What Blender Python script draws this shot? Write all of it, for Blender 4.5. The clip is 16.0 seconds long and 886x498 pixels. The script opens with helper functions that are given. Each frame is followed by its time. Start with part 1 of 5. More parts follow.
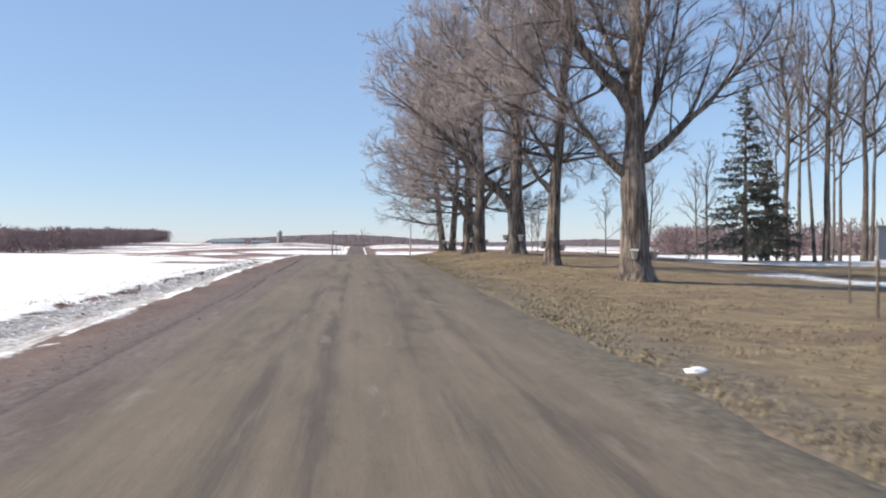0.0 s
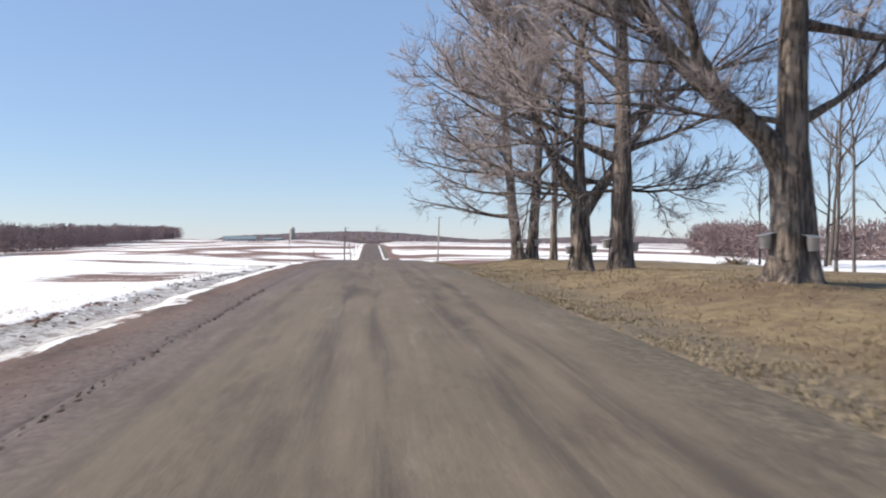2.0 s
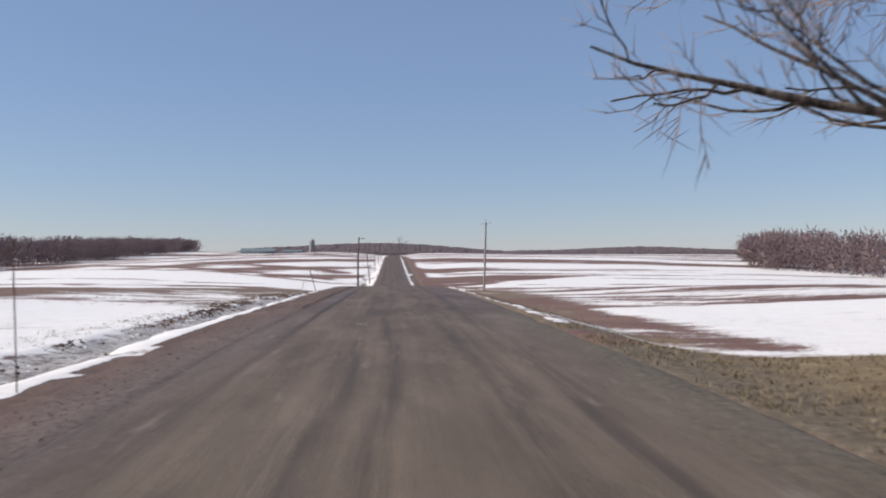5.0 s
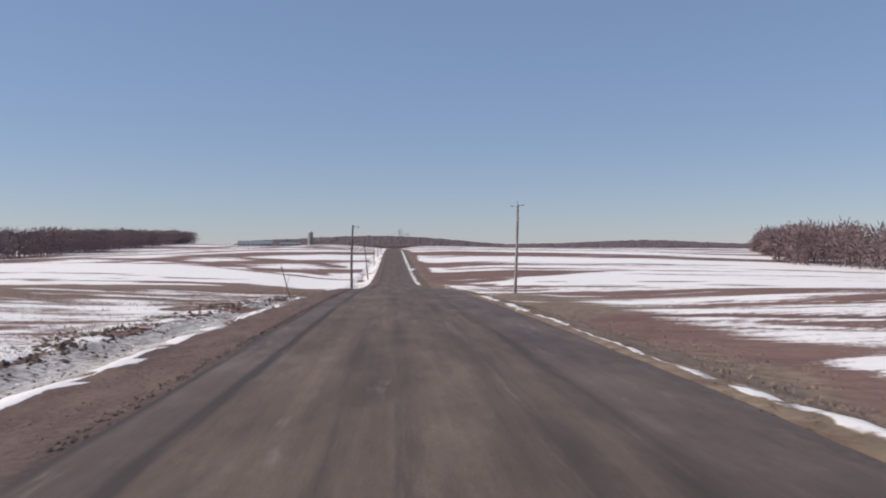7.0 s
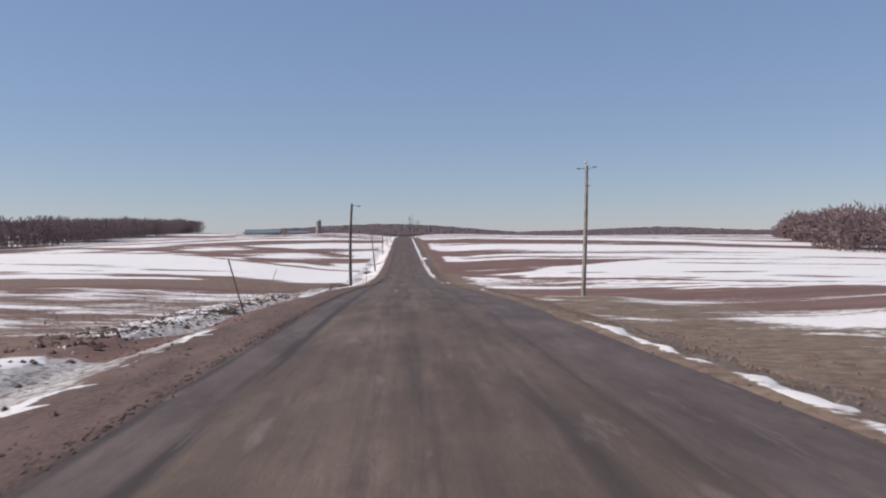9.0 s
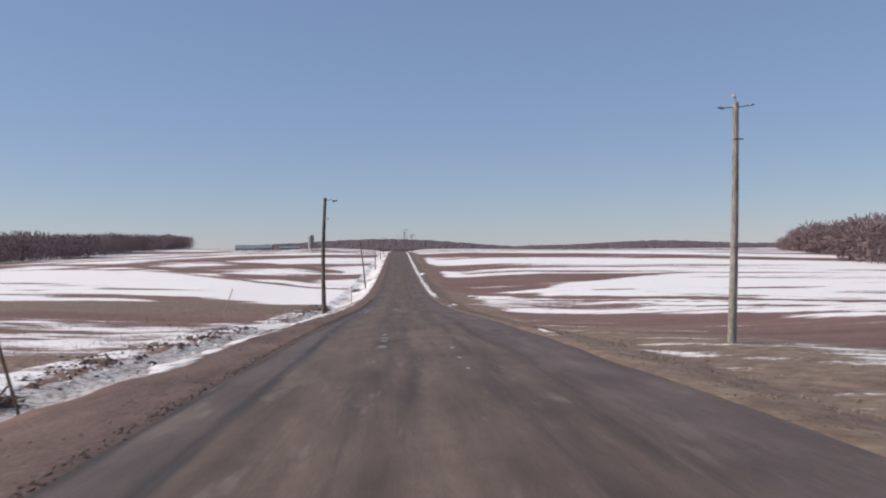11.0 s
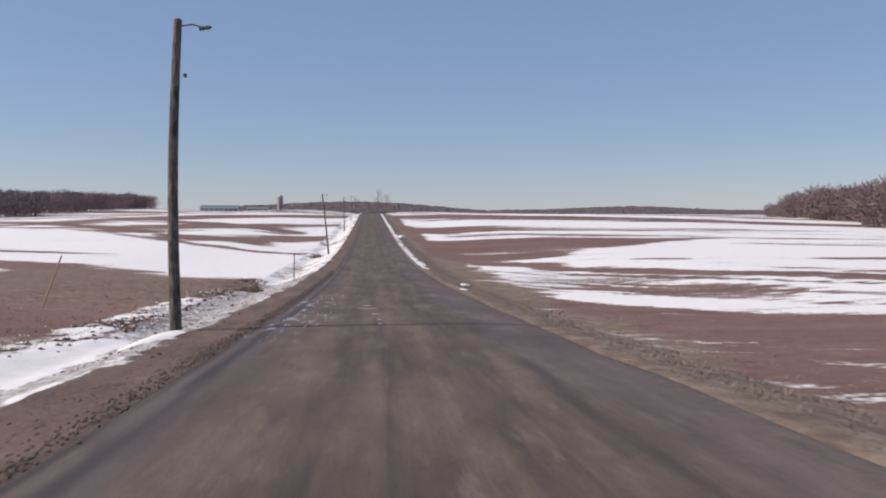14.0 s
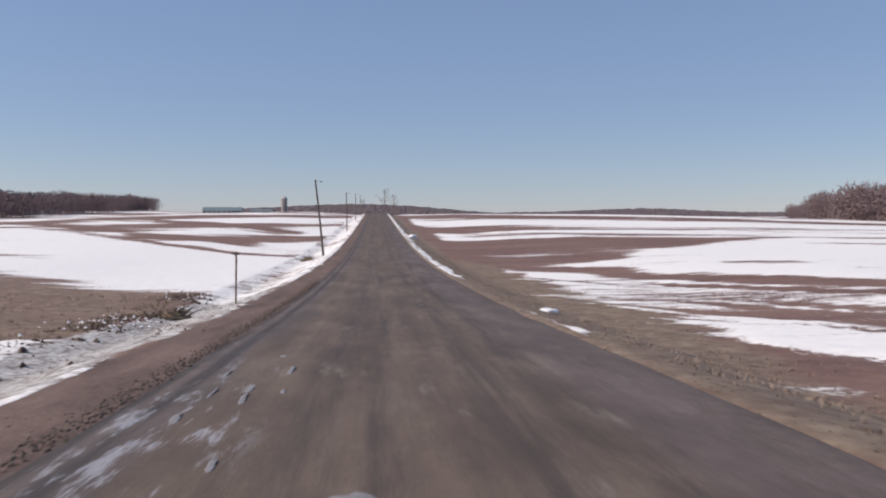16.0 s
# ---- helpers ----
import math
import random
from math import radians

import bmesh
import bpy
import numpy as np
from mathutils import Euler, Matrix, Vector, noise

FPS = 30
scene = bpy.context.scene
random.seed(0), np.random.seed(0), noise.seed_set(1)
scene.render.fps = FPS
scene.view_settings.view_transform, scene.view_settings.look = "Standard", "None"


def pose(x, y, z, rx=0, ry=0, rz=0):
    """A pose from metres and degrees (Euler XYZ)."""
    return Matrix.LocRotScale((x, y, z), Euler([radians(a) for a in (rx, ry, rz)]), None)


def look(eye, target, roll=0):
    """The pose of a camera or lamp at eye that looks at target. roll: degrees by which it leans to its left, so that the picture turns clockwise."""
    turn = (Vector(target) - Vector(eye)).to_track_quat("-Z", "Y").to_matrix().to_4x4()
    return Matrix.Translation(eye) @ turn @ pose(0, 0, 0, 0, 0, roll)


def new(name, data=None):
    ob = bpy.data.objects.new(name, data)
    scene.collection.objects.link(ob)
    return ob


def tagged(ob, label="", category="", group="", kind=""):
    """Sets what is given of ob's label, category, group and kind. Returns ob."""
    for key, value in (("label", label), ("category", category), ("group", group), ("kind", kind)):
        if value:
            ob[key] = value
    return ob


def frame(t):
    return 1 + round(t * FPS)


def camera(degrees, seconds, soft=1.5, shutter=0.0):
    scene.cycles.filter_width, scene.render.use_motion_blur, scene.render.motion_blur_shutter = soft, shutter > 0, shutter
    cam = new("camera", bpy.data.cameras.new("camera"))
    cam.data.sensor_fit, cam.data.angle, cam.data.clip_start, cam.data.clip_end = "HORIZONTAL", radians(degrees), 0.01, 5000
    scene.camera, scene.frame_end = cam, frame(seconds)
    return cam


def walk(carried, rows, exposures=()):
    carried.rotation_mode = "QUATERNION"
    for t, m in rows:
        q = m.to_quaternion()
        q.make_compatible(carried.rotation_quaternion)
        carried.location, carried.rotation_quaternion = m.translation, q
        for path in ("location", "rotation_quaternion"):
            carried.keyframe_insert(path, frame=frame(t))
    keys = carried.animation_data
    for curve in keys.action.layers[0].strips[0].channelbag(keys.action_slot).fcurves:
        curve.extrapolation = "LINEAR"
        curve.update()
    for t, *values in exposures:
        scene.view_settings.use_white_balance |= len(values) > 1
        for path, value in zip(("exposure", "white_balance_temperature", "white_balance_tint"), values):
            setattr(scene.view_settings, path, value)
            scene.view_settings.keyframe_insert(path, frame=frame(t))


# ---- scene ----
cam = camera(55.96, 16.0, soft=2.0, shutter=0.2)
# seconds, place, yaw, pitch, roll
ROWS = [
    (0.0, 0.417, 0.00, 1.650, -5.91, -0.06, -0.20),
    (0.5, 0.279, 7.15, 1.727, -5.65, -0.78, -0.43),
    (1.0, 0.124, 14.26, 1.864, -5.15, -0.50, -0.01),
    (1.5, 0.029, 21.12, 1.996, -4.92, -0.43, -0.59),
    (2.0, -0.025, 27.81, 2.154, -4.96, -0.29, -0.17),
    (2.5, -0.045, 34.35, 2.287, -4.60, -0.81, -0.46),
    (3.0, 0.013, 40.60, 2.376, -4.95, -0.13, 0.70),
    (3.5, 0.117, 46.64, 2.510, -4.97, 0.64, 0.14),
    (4.0, 0.121, 52.72, 2.615, -3.72, 1.51, 0.24),
    (4.5, 0.138, 58.59, 2.673, -3.53, 0.73, -0.59),
    (5.0, 0.126, 64.40, 2.675, -3.45, 0.49, 0.06),
    (7.5, -0.111, 93.11, 2.584, -3.43, -0.20, -0.13),
    (8.0, -0.147, 98.81, 2.504, -3.26, -0.44, -0.02),
    (10.5, -0.113, 127.12, 1.990, -2.37, -0.98, 0.30),
    (11.0, -0.145, 132.73, 1.818, -3.15, 0.24, 0.52),
    (11.5, -0.173, 138.21, 1.700, -3.99, -0.88, 0.50),
    (12.0, -0.213, 143.81, 1.545, -3.98, -2.00, 0.48),
    (12.5, -0.258, 149.48, 1.341, -4.10, -1.86, 1.09),
    (13.0, -0.283, 155.23, 1.076, -4.81, -1.79, -1.00),
    (13.5, -0.250, 161.01, 0.912, -6.10, -1.34, -2.95),
    (14.0, -0.158, 166.73, 0.670, -5.00, -2.23, -0.15),
    (14.5, -0.104, 172.45, 0.397, -3.62, -2.24, -0.09),
    (15.0, -0.073, 178.27, 0.104, -3.55, -2.89, 0.16),
    (15.5, -0.072, 184.21, -0.245, -4.11, -1.98, 1.09),
    (16.0, -0.063, 190.24, -0.512, -4.57, -2.02, -0.10),
]
# seconds, stops, kelvin, tint
EXPOSURES = [(0.0, 0.58, 6800, 11), (2.5, 0.48, 6800, 12), (4.0, 0.18, 6850, 14), (5.0, 0.02, 6850, 15), (7.5, -0.10, 6900, 17), (16.0, -0.04, 6900, 17)]
walk(cam, [(t, pose(x, y, z, 90 + pitch, roll, yaw)) for t, x, y, z, yaw, pitch, roll in ROWS], EXPOSURES)


# ---- world and sun ----
SUN_FROM = Vector((-0.78, -0.02, 0.62)).normalized()
world = bpy.data.worlds.new("sky")
scene.world = world
world.use_nodes = True
wn = world.node_tree
sky = wn.nodes.new("ShaderNodeTexSky")
sky.sky_type = "NISHITA"
sky.sun_disc = False
sky.sun_elevation = math.asin(SUN_FROM.z)
sky.sun_rotation = math.atan2(SUN_FROM.x, SUN_FROM.y)
sky.altitude, sky.air_density, sky.dust_density, sky.ozone_density = 300, 1.0, 0.05, 3.2
cool = wn.nodes.new("ShaderNodeMix")
cool.data_type = "RGBA"
cool.inputs["Factor"].default_value, cool.inputs["B"].default_value = 0.48, (2.28, 3.6, 6.2, 1)
wn.links.new(sky.outputs["Color"], cool.inputs["A"])
wn.links.new(cool.outputs["Result"], wn.nodes["Background"].inputs["Color"])
wn.nodes["Background"].inputs["Strength"].default_value = 0.10
sun = new("sun", bpy.data.lights.new("sun", "SUN"))
sun.data.energy, sun.data.angle, sun.data.color = 4.4, radians(0.53), (1.0, 0.92, 0.80)
sun.matrix_world = look((0, 0, 60), Vector((0, 0, 60)) - SUN_FROM)


# ---- materials ----
def material(name):
    m = bpy.data.materials.new(name)
    m.use_nodes = True
    return m, m.node_tree.nodes, m.node_tree.links, m.node_tree.nodes["Principled BSDF"]


def coords(n, l, scale=(1, 1, 1), which="Object"):
    tc, mp = n.new("ShaderNodeTexCoord"), n.new("ShaderNodeMapping")
    mp.inputs["Scale"].default_value = scale
    l.new(tc.outputs[which], mp.inputs["Vector"])
    return mp.outputs["Vector"]


def noise_tex(n, l, vec, scale, detail=6, rough=0.6):
    t = n.new("ShaderNodeTexNoise")
    t.inputs["Scale"].default_value, t.inputs["Detail"].default_value, t.inputs["Roughness"].default_value = scale, detail, rough
    l.new(vec, t.inputs["Vector"])
    return t.outputs["Fac"]


def ramp(n, l, fac, stops):
    r = n.new("ShaderNodeValToRGB")
    while len(r.color_ramp.elements) < len(stops):
        r.color_ramp.elements.new(0.5)
    for e, (p, c) in zip(r.color_ramp.elements, stops):
        e.position, e.color = p, (*c, 1) if len(c) == 3 else c
    l.new(fac, r.inputs["Fac"])
    return r.outputs["Color"]


def mix(n, l, fac, a, b, kind="MIX"):
    m = n.new("ShaderNodeMix")
    m.data_type, m.blend_type = "RGBA", kind
    for sock, v in ((m.inputs["Factor"], fac), (m.inputs["A"], a), (m.inputs["B"], b)):
        if isinstance(v, (int, float)):
            sock.default_value = v
        elif isinstance(v, tuple):
            sock.default_value = (*v, 1)
        else:
            l.new(v, sock)
    return m.outputs["Result"]


def maths(n, l, op, a, b=0.0, clamp=False):
    m = n.new("ShaderNodeMath")
    m.operation, m.use_clamp = op, clamp
    for i, v in enumerate((a, b)):
        if isinstance(v, (int, float)):
            m.inputs[i].default_value = v
        else:
            l.new(v, m.inputs[i])
    return m.outputs[0]


def span(n, l, v, lo, hi, a=0.0, b=1.0):
    m = n.new("ShaderNodeMapRange")
    m.interpolation_type = "SMOOTHSTEP"
    for k, x in (("From Min", lo), ("From Max", hi), ("To Min", a), ("To Max", b)):
        m.inputs[k].default_value = x
    l.new(v, m.inputs["Value"])
    return m.outputs["Result"]


def bump(n, l, bsdf, height, strength, distance):
    b = n.new("ShaderNodeBump")
    b.inputs["Strength"].default_value, b.inputs["Distance"].default_value = strength, distance
    l.new(height, b.inputs["Height"])
    l.new(b.outputs["Normal"], bsdf.inputs["Normal"])


def mottled(name, colours, scale=(1, 1, 1), size=8.0, rough=0.8, relief=0.3, depth=0.01, metal=0.0, fine=5.0):
    """A surface of several tones in patches, with grain and relief at two sizes."""
    m, n, l, p = material(name)
    v = coords(n, l, scale)
    big, small = noise_tex(n, l, v, size), noise_tex(n, l, v, size * fine, 4, 0.7)
    both = maths(n, l, "ADD", maths(n, l, "MULTIPLY", big, 0.6), maths(n, l, "MULTIPLY", small, 0.4))
    k = len(colours)
    l.new(ramp(n, l, both, [(0.3 + 0.4 * i / max(1, k - 1), c) for i, c in enumerate(colours)]), p.inputs["Base Color"])
    p.inputs["Roughness"].default_value, p.inputs["Metallic"].default_value = rough, metal
    bump(n, l, p, both, relief, depth)
    return m


def attribute(n, name):
    a = n.new("ShaderNodeAttribute")
    a.attribute_name = name
    return a.outputs["Fac"]


def ground_material():
    m, n, l, p = material("winter_field")
    v = coords(n, l)
    streaky = coords(n, l, (0.16, 1.0, 1.0))
    along = coords(n, l, (1.0, 0.25, 1.0))
    broad, mid, fine = noise_tex(n, l, streaky, 0.22, 5), noise_tex(n, l, v, 1.7, 6, 0.7), noise_tex(n, l, v, 14.0, 5, 0.75)
    soil = ramp(n, l, maths(n, l, "ADD", maths(n, l, "MULTIPLY", broad, 0.55), maths(n, l, "MULTIPLY", mid, 0.45)),
                [(0.34, (0.105, 0.056, 0.049)), (0.46, (0.170, 0.092, 0.078)), (0.56, (0.218, 0.128, 0.103)), (0.68, (0.275, 0.180, 0.138))])
    soil = mix(n, l, span(n, l, fine, 0.35, 0.7, 0.0, 0.55), soil, (0.085, 0.052, 0.042))
    straw = ramp(n, l, maths(n, l, "ADD", maths(n, l, "MULTIPLY", mid, 0.6), maths(n, l, "MULTIPLY", fine, 0.4)),
                 [(0.34, (0.085, 0.055, 0.036)), (0.45, (0.150, 0.108, 0.064)), (0.55, (0.215, 0.165, 0.092)), (0.68, (0.315, 0.255, 0.145))])
    straw = mix(n, l, span(n, l, noise_tex(n, l, v, 0.32, 5, 0.65), 0.44, 0.62, 0.0, 0.6), straw, (0.098, 0.064, 0.042))
    litter = n.new("ShaderNodeTexVoronoi")
    litter.inputs["Scale"].default_value = 9.0
    l.new(v, litter.inputs["Vector"])
    straw = mix(n, l, span(n, l, litter.outputs["Color"], 0.62, 0.9, 0.0, 0.22), straw, (0.095, 0.058, 0.040))
    place = n.new("ShaderNodeSeparateXYZ")
    l.new(v, place.inputs[0])
    straw = mix(n, l, span(n, l, place.outputs[1], 84.0, 104.0, 0.0, 0.62), straw, ramp(n, l, mid, [(0.34, (0.115, 0.072, 0.056)), (0.5, (0.192, 0.142, 0.114)), (0.66, (0.285, 0.222, 0.178))]))
    worn = maths(n, l, "ADD", place.outputs[0], maths(n, l, "MULTIPLY", maths(n, l, "SUBTRACT", noise_tex(n, l, v, 0.9, 7, 0.72), 0.5), 3.2))
    worn = maths(n, l, "MULTIPLY", span(n, l, worn, 4.9, 6.2, 0.9, 0.0), span(n, l, place.outputs[1], 82.0, 92.0, 1.0, 0.0))
    straw = mix(n, l, worn, straw, ramp(n, l, noise_tex(n, l, v, 6.0, 7, 0.78), [(0.36, (0.060, 0.048, 0.035)), (0.5, (0.118, 0.096, 0.070)), (0.64, (0.200, 0.168, 0.122))]))
    stones = n.new("ShaderNodeTexVoronoi")
    stones.inputs["Scale"].default_value = 22.0
    l.new(v, stones.inputs["Vector"])
    gravel = ramp(n, l, maths(n, l, "ADD", maths(n, l, "MULTIPLY", noise_tex(n, l, along, 1.1, 6, 0.65), 0.6), maths(n, l, "MULTIPLY", fine, 0.4)),
                  [(0.36, (0.062, 0.038, 0.032)), (0.48, (0.122, 0.076, 0.062)), (0.58, (0.166, 0.108, 0.087)), (0.70, (0.230, 0.164, 0.135))])
    greyer = maths(n, l, "ADD", place.outputs[0], maths(n, l, "MULTIPLY", maths(n, l, "SUBTRACT", noise_tex(n, l, v, 1.3, 7, 0.72), 0.5), 1.8))
    greyer = maths(n, l, "MULTIPLY", span(n, l, greyer, -4.3, -3.4, 0.0, 0.9), span(n, l, place.outputs[1], 82.0, 100.0, 1.0, 0.0))
    gravel = mix(n, l, greyer, gravel, ramp(n, l, noise_tex(n, l, v, 9.0, 6, 0.75), [(0.36, (0.075, 0.055, 0.050)), (0.5, (0.122, 0.092, 0.084)), (0.64, (0.176, 0.138, 0.126))]))
    gravel = mix(n, l, span(n, l, stones.outputs["Color"], 0.6, 0.95, 0.0, 0.35), gravel, (0.24, 0.20, 0.17))
    slush = ramp(n, l, maths(n, l, "ADD", maths(n, l, "MULTIPLY", noise_tex(n, l, along, 2.1, 8, 0.78), 0.65), maths(n, l, "MULTIPLY", fine, 0.35)),
                 [(0.36, (0.14, 0.12, 0.11)), (0.43, (0.32, 0.305, 0.295)), (0.51, (0.48, 0.47, 0.46)), (0.62, (0.70, 0.695, 0.69))])
    slush = mix(n, l, span(n, l, noise_tex(n, l, v, 4.5, 6, 0.75), 0.49, 0.58, 0.0, 0.8), slush, (0.115, 0.088, 0.070))
    snow_colour = ramp(n, l, maths(n, l, "ADD", maths(n, l, "MULTIPLY", mid, 0.5), maths(n, l, "MULTIPLY", fine, 0.5)),
                       [(0.3, (0.70, 0.69, 0.68)), (0.55, (0.87, 0.86, 0.84)), (0.7, (0.91, 0.90, 0.88))])
    ragged = maths(n, l, "ADD", maths(n, l, "MULTIPLY", noise_tex(n, l, streaky, 0.9, 8, 0.72), 0.62), maths(n, l, "MULTIPLY", noise_tex(n, l, v, 5.0, 5, 0.7), 0.38))
    ragged = maths(n, l, "SUBTRACT", ragged, 0.5)

    def cover(name, spread, soft):
        return span(n, l, maths(n, l, "ADD", attribute(n, name), maths(n, l, "MULTIPLY", ragged, spread)), 0.5 - soft, 0.5 + soft)

    snow = cover("snow", 2.4, 0.13)
    c = mix(n, l, cover("straw", 1.2, 0.2), soil, straw)
    c = mix(n, l, cover("gravel", 1.0, 0.15), c, gravel)
    c = mix(n, l, cover("slush", 1.5, 0.12), c, slush)
    c = mix(n, l, snow, c, snow_colour)
    l.new(c, p.inputs["Base Color"])
    l.new(maths(n, l, "SUBTRACT", 0.92, maths(n, l, "MULTIPLY", snow, 0.3)), p.inputs["Roughness"])
    h = maths(n, l, "ADD", maths(n, l, "MULTIPLY", mid, 0.5), maths(n, l, "MULTIPLY", fine, maths(n, l, "SUBTRACT", 0.5, maths(n, l, "MULTIPLY", snow, 0.3))))
    bump(n, l, p, maths(n, l, "ADD", h, maths(n, l, "MULTIPLY", snow, 0.5)), 0.55, 0.08)
    return m


def road_material():
    m, n, l, p = material("worn_dusty_asphalt")
    v = coords(n, l)
    lines = coords(n, l, (1.0, 0.035, 1.0))
    sep = n.new("ShaderNodeSeparateXYZ")
    l.new(v, sep.inputs[0])
    x, y = sep.outputs[0], sep.outputs[1]
    streak, patch, grain = noise_tex(n, l, lines, 1.6, 5, 0.6), noise_tex(n, l, coords(n, l, (1, 0.35, 1)), 0.7, 6, 0.65), noise_tex(n, l, v, 60.0, 3, 0.7)
    t = maths(n, l, "ADD", maths(n, l, "MULTIPLY", streak, 0.45), maths(n, l, "MULTIPLY", patch, 0.55))
    c = ramp(n, l, t, [(0.36, (0.068, 0.048, 0.038)), (0.46, (0.105, 0.075, 0.059)), (0.55, (0.135, 0.098, 0.076)), (0.67, (0.188, 0.142, 0.112))])
    tan = mix(n, l, 0.5, c, (0.178, 0.152, 0.106))
    c = mix(n, l, span(n, l, y, 40.0, 110.0, 1.0, 0.0), c, tan)
    # bare lilac-grey asphalt outside the dusty middle; right-hand tint is windscreen haze painted in
    edge_n = maths(n, l, "ADD", x, maths(n, l, "MULTIPLY", maths(n, l, "SUBTRACT", noise_tex(n, l, coords(n, l, (1.0, 0.08, 1)), 1.2, 5), 0.5), 1.3))
    bare = maths(n, l, "MAXIMUM", span(n, l, edge_n, -2.35, -2.05, 1.0, 0.0), span(n, l, edge_n, 1.9, 2.9))
    bare = maths(n, l, "MULTIPLY", bare, span(n, l, y, 70.0, 110.0, 0.1, 0.85))
    c = mix(n, l, bare, c, ramp(n, l, patch, [(0.36, (0.076, 0.057, 0.055)), (0.5, (0.110, 0.084, 0.081)), (0.66, (0.150, 0.119, 0.114))]))
    # beside the grove the asphalt fades into gravel on one hand and into trodden litter on the other
    early = span(n, l, y, 80.0, 98.0, 1.0, 0.0)
    ragged_x = maths(n, l, "ADD", edge_n, maths(n, l, "MULTIPLY", maths(n, l, "SUBTRACT", noise_tex(n, l, v, 2.2, 6, 0.75), 0.5), 1.6))
    loose = ramp(n, l, noise_tex(n, l, v, 9.0, 6, 0.75), [(0.36, (0.075, 0.055, 0.050)), (0.5, (0.122, 0.092, 0.084)), (0.64, (0.176, 0.138, 0.126))])
    c = mix(n, l, maths(n, l, "MULTIPLY", span(n, l, ragged_x, -3.1, -1.7, 1.0, 0.0), early), c, loose)
    trodden = ramp(n, l, noise_tex(n, l, v, 6.0, 7, 0.78), [(0.36, (0.060, 0.050, 0.036)), (0.5, (0.120, 0.100, 0.072)), (0.64, (0.190, 0.162, 0.118))])
    c = mix(n, l, maths(n, l, "MULTIPLY", span(n, l, ragged_x, 2.5, 4.0, 0.0, 1.0), early), c, trodden)
    crumbled = ramp(n, l, noise_tex(n, l, v, 7.0, 7, 0.78), [(0.36, (0.064, 0.046, 0.040)), (0.5, (0.118, 0.086, 0.074)), (0.64, (0.185, 0.140, 0.118))])
    c = mix(n, l, maths(n, l, "MULTIPLY", span(n, l, ragged_x, 3.3, 4.6, 0.0, 0.9), span(n, l, y, 80.0, 98.0, 0.0, 1.0)), c, crumbled)
    # broad brown and pale blotches
    blotch = noise_tex(n, l, coords(n, l, (1, 0.22, 1)), 0.9, 7, 0.72)
    c = mix(n, l, span(n, l, blotch, 0.50, 0.66, 0.0, 0.55), c, (0.066, 0.047, 0.037))
    c = mix(n, l, span(n, l, blotch, 0.47, 0.34, 0.0, 0.35), c, (0.205, 0.165, 0.128))
    # two pairs of darker wheel tracks, wandering a little
    wob = maths(n, l, "ADD", x, maths(n, l, "MULTIPLY", maths(n, l, "SUBTRACT", noise_tex(n, l, coords(n, l, (0.02, 1, 1)), 0.11, 4), 0.5), 0.9))
    track = None
    for at, half in ((-0.62, 0.30), (0.05, 0.17), (1.45, 0.30), (2.3, 0.22)):
        d = maths(n, l, "ABSOLUTE", maths(n, l, "SUBTRACT", wob, at))
        s = span(n, l, d, half * 0.1, half * 1.5, 1.0, 0.0)
        track = s if track is None else maths(n, l, "MAXIMUM", track, s)
    track = maths(n, l, "MULTIPLY", track, span(n, l, noise_tex(n, l, lines, 3.0, 5, 0.7), 0.40, 0.62, 0.04, 0.60))
    # broken dark edge and a second rut beside it
    line = maths(n, l, "ADD", x, maths(n, l, "MULTIPLY", maths(n, l, "SUBTRACT", noise_tex(n, l, coords(n, l, (0.3, 1, 1)), 0.35, 4), 0.5), 0.16))
    rut = span(n, l, maths(n, l, "ABSOLUTE", maths(n, l, "ADD", line, 3.0)), 0.05, 0.22, 1.0, 0.0)
    rut2 = span(n, l, maths(n, l, "ABSOLUTE", maths(n, l, "ADD", line, span(n, l, y, 145.0, 178.0, 2.12, 2.56))), 0.03, 0.18, 0.9, 0.0)
    rut = maths(n, l, "MAXIMUM", rut, rut2)
    rut = maths(n, l, "MULTIPLY", maths(n, l, "MULTIPLY", rut, span(n, l, y, 65.0, 100.0, 0.25, 1.0)), span(n, l, noise_tex(n, l, lines, 4.0, 4), 0.30, 0.50, 0.25, 1.0))
    track = maths(n, l, "MAXIMUM", track, rut)
    c = mix(n, l, track, c, (0.038, 0.028, 0.024))
    # a damp lane beside the edge
    wet = maths(n, l, "MULTIPLY", span(n, l, maths(n, l, "ABSOLUTE", maths(n, l, "ADD", wob, 2.35)), 0.30, 0.62, 1.0, 0.0), span(n, l, maths(n, l, "ABSOLUTE", maths(n, l, "SUBTRACT", y, 180.0)), 30.0, 62.0, 1.0, 0.0))
    wet = maths(n, l, "MULTIPLY", wet, span(n, l, noise_tex(n, l, coords(n, l, (1, 0.12, 1)), 1.4, 5), 0.38, 0.56, 0.03, 0.28))
    c = mix(n, l, wet, c, (0.066, 0.055, 0.051))
    rake = span(n, l, noise_tex(n, l, coords(n, l, (1.0, 0.018, 1.0)), 7.0, 5, 0.75), 0.36, 0.64, 0.94, 1.06)
    rk = n.new("ShaderNodeCombineXYZ")
    for i in range(3):
        l.new(rake, rk.inputs[i])
    c = mix(n, l, 1.0, c, rk.outputs[0], "MULTIPLY")
    # pale dust and salt in broken lengthwise smears
    smear = span(n, l, noise_tex(n, l, coords(n, l, (1, 0.16, 1)), 2.3, 5, 0.6), 0.60, 0.74, 0.0, 0.4)
    c = mix(n, l, smear, c, (0.27, 0.24, 0.21))
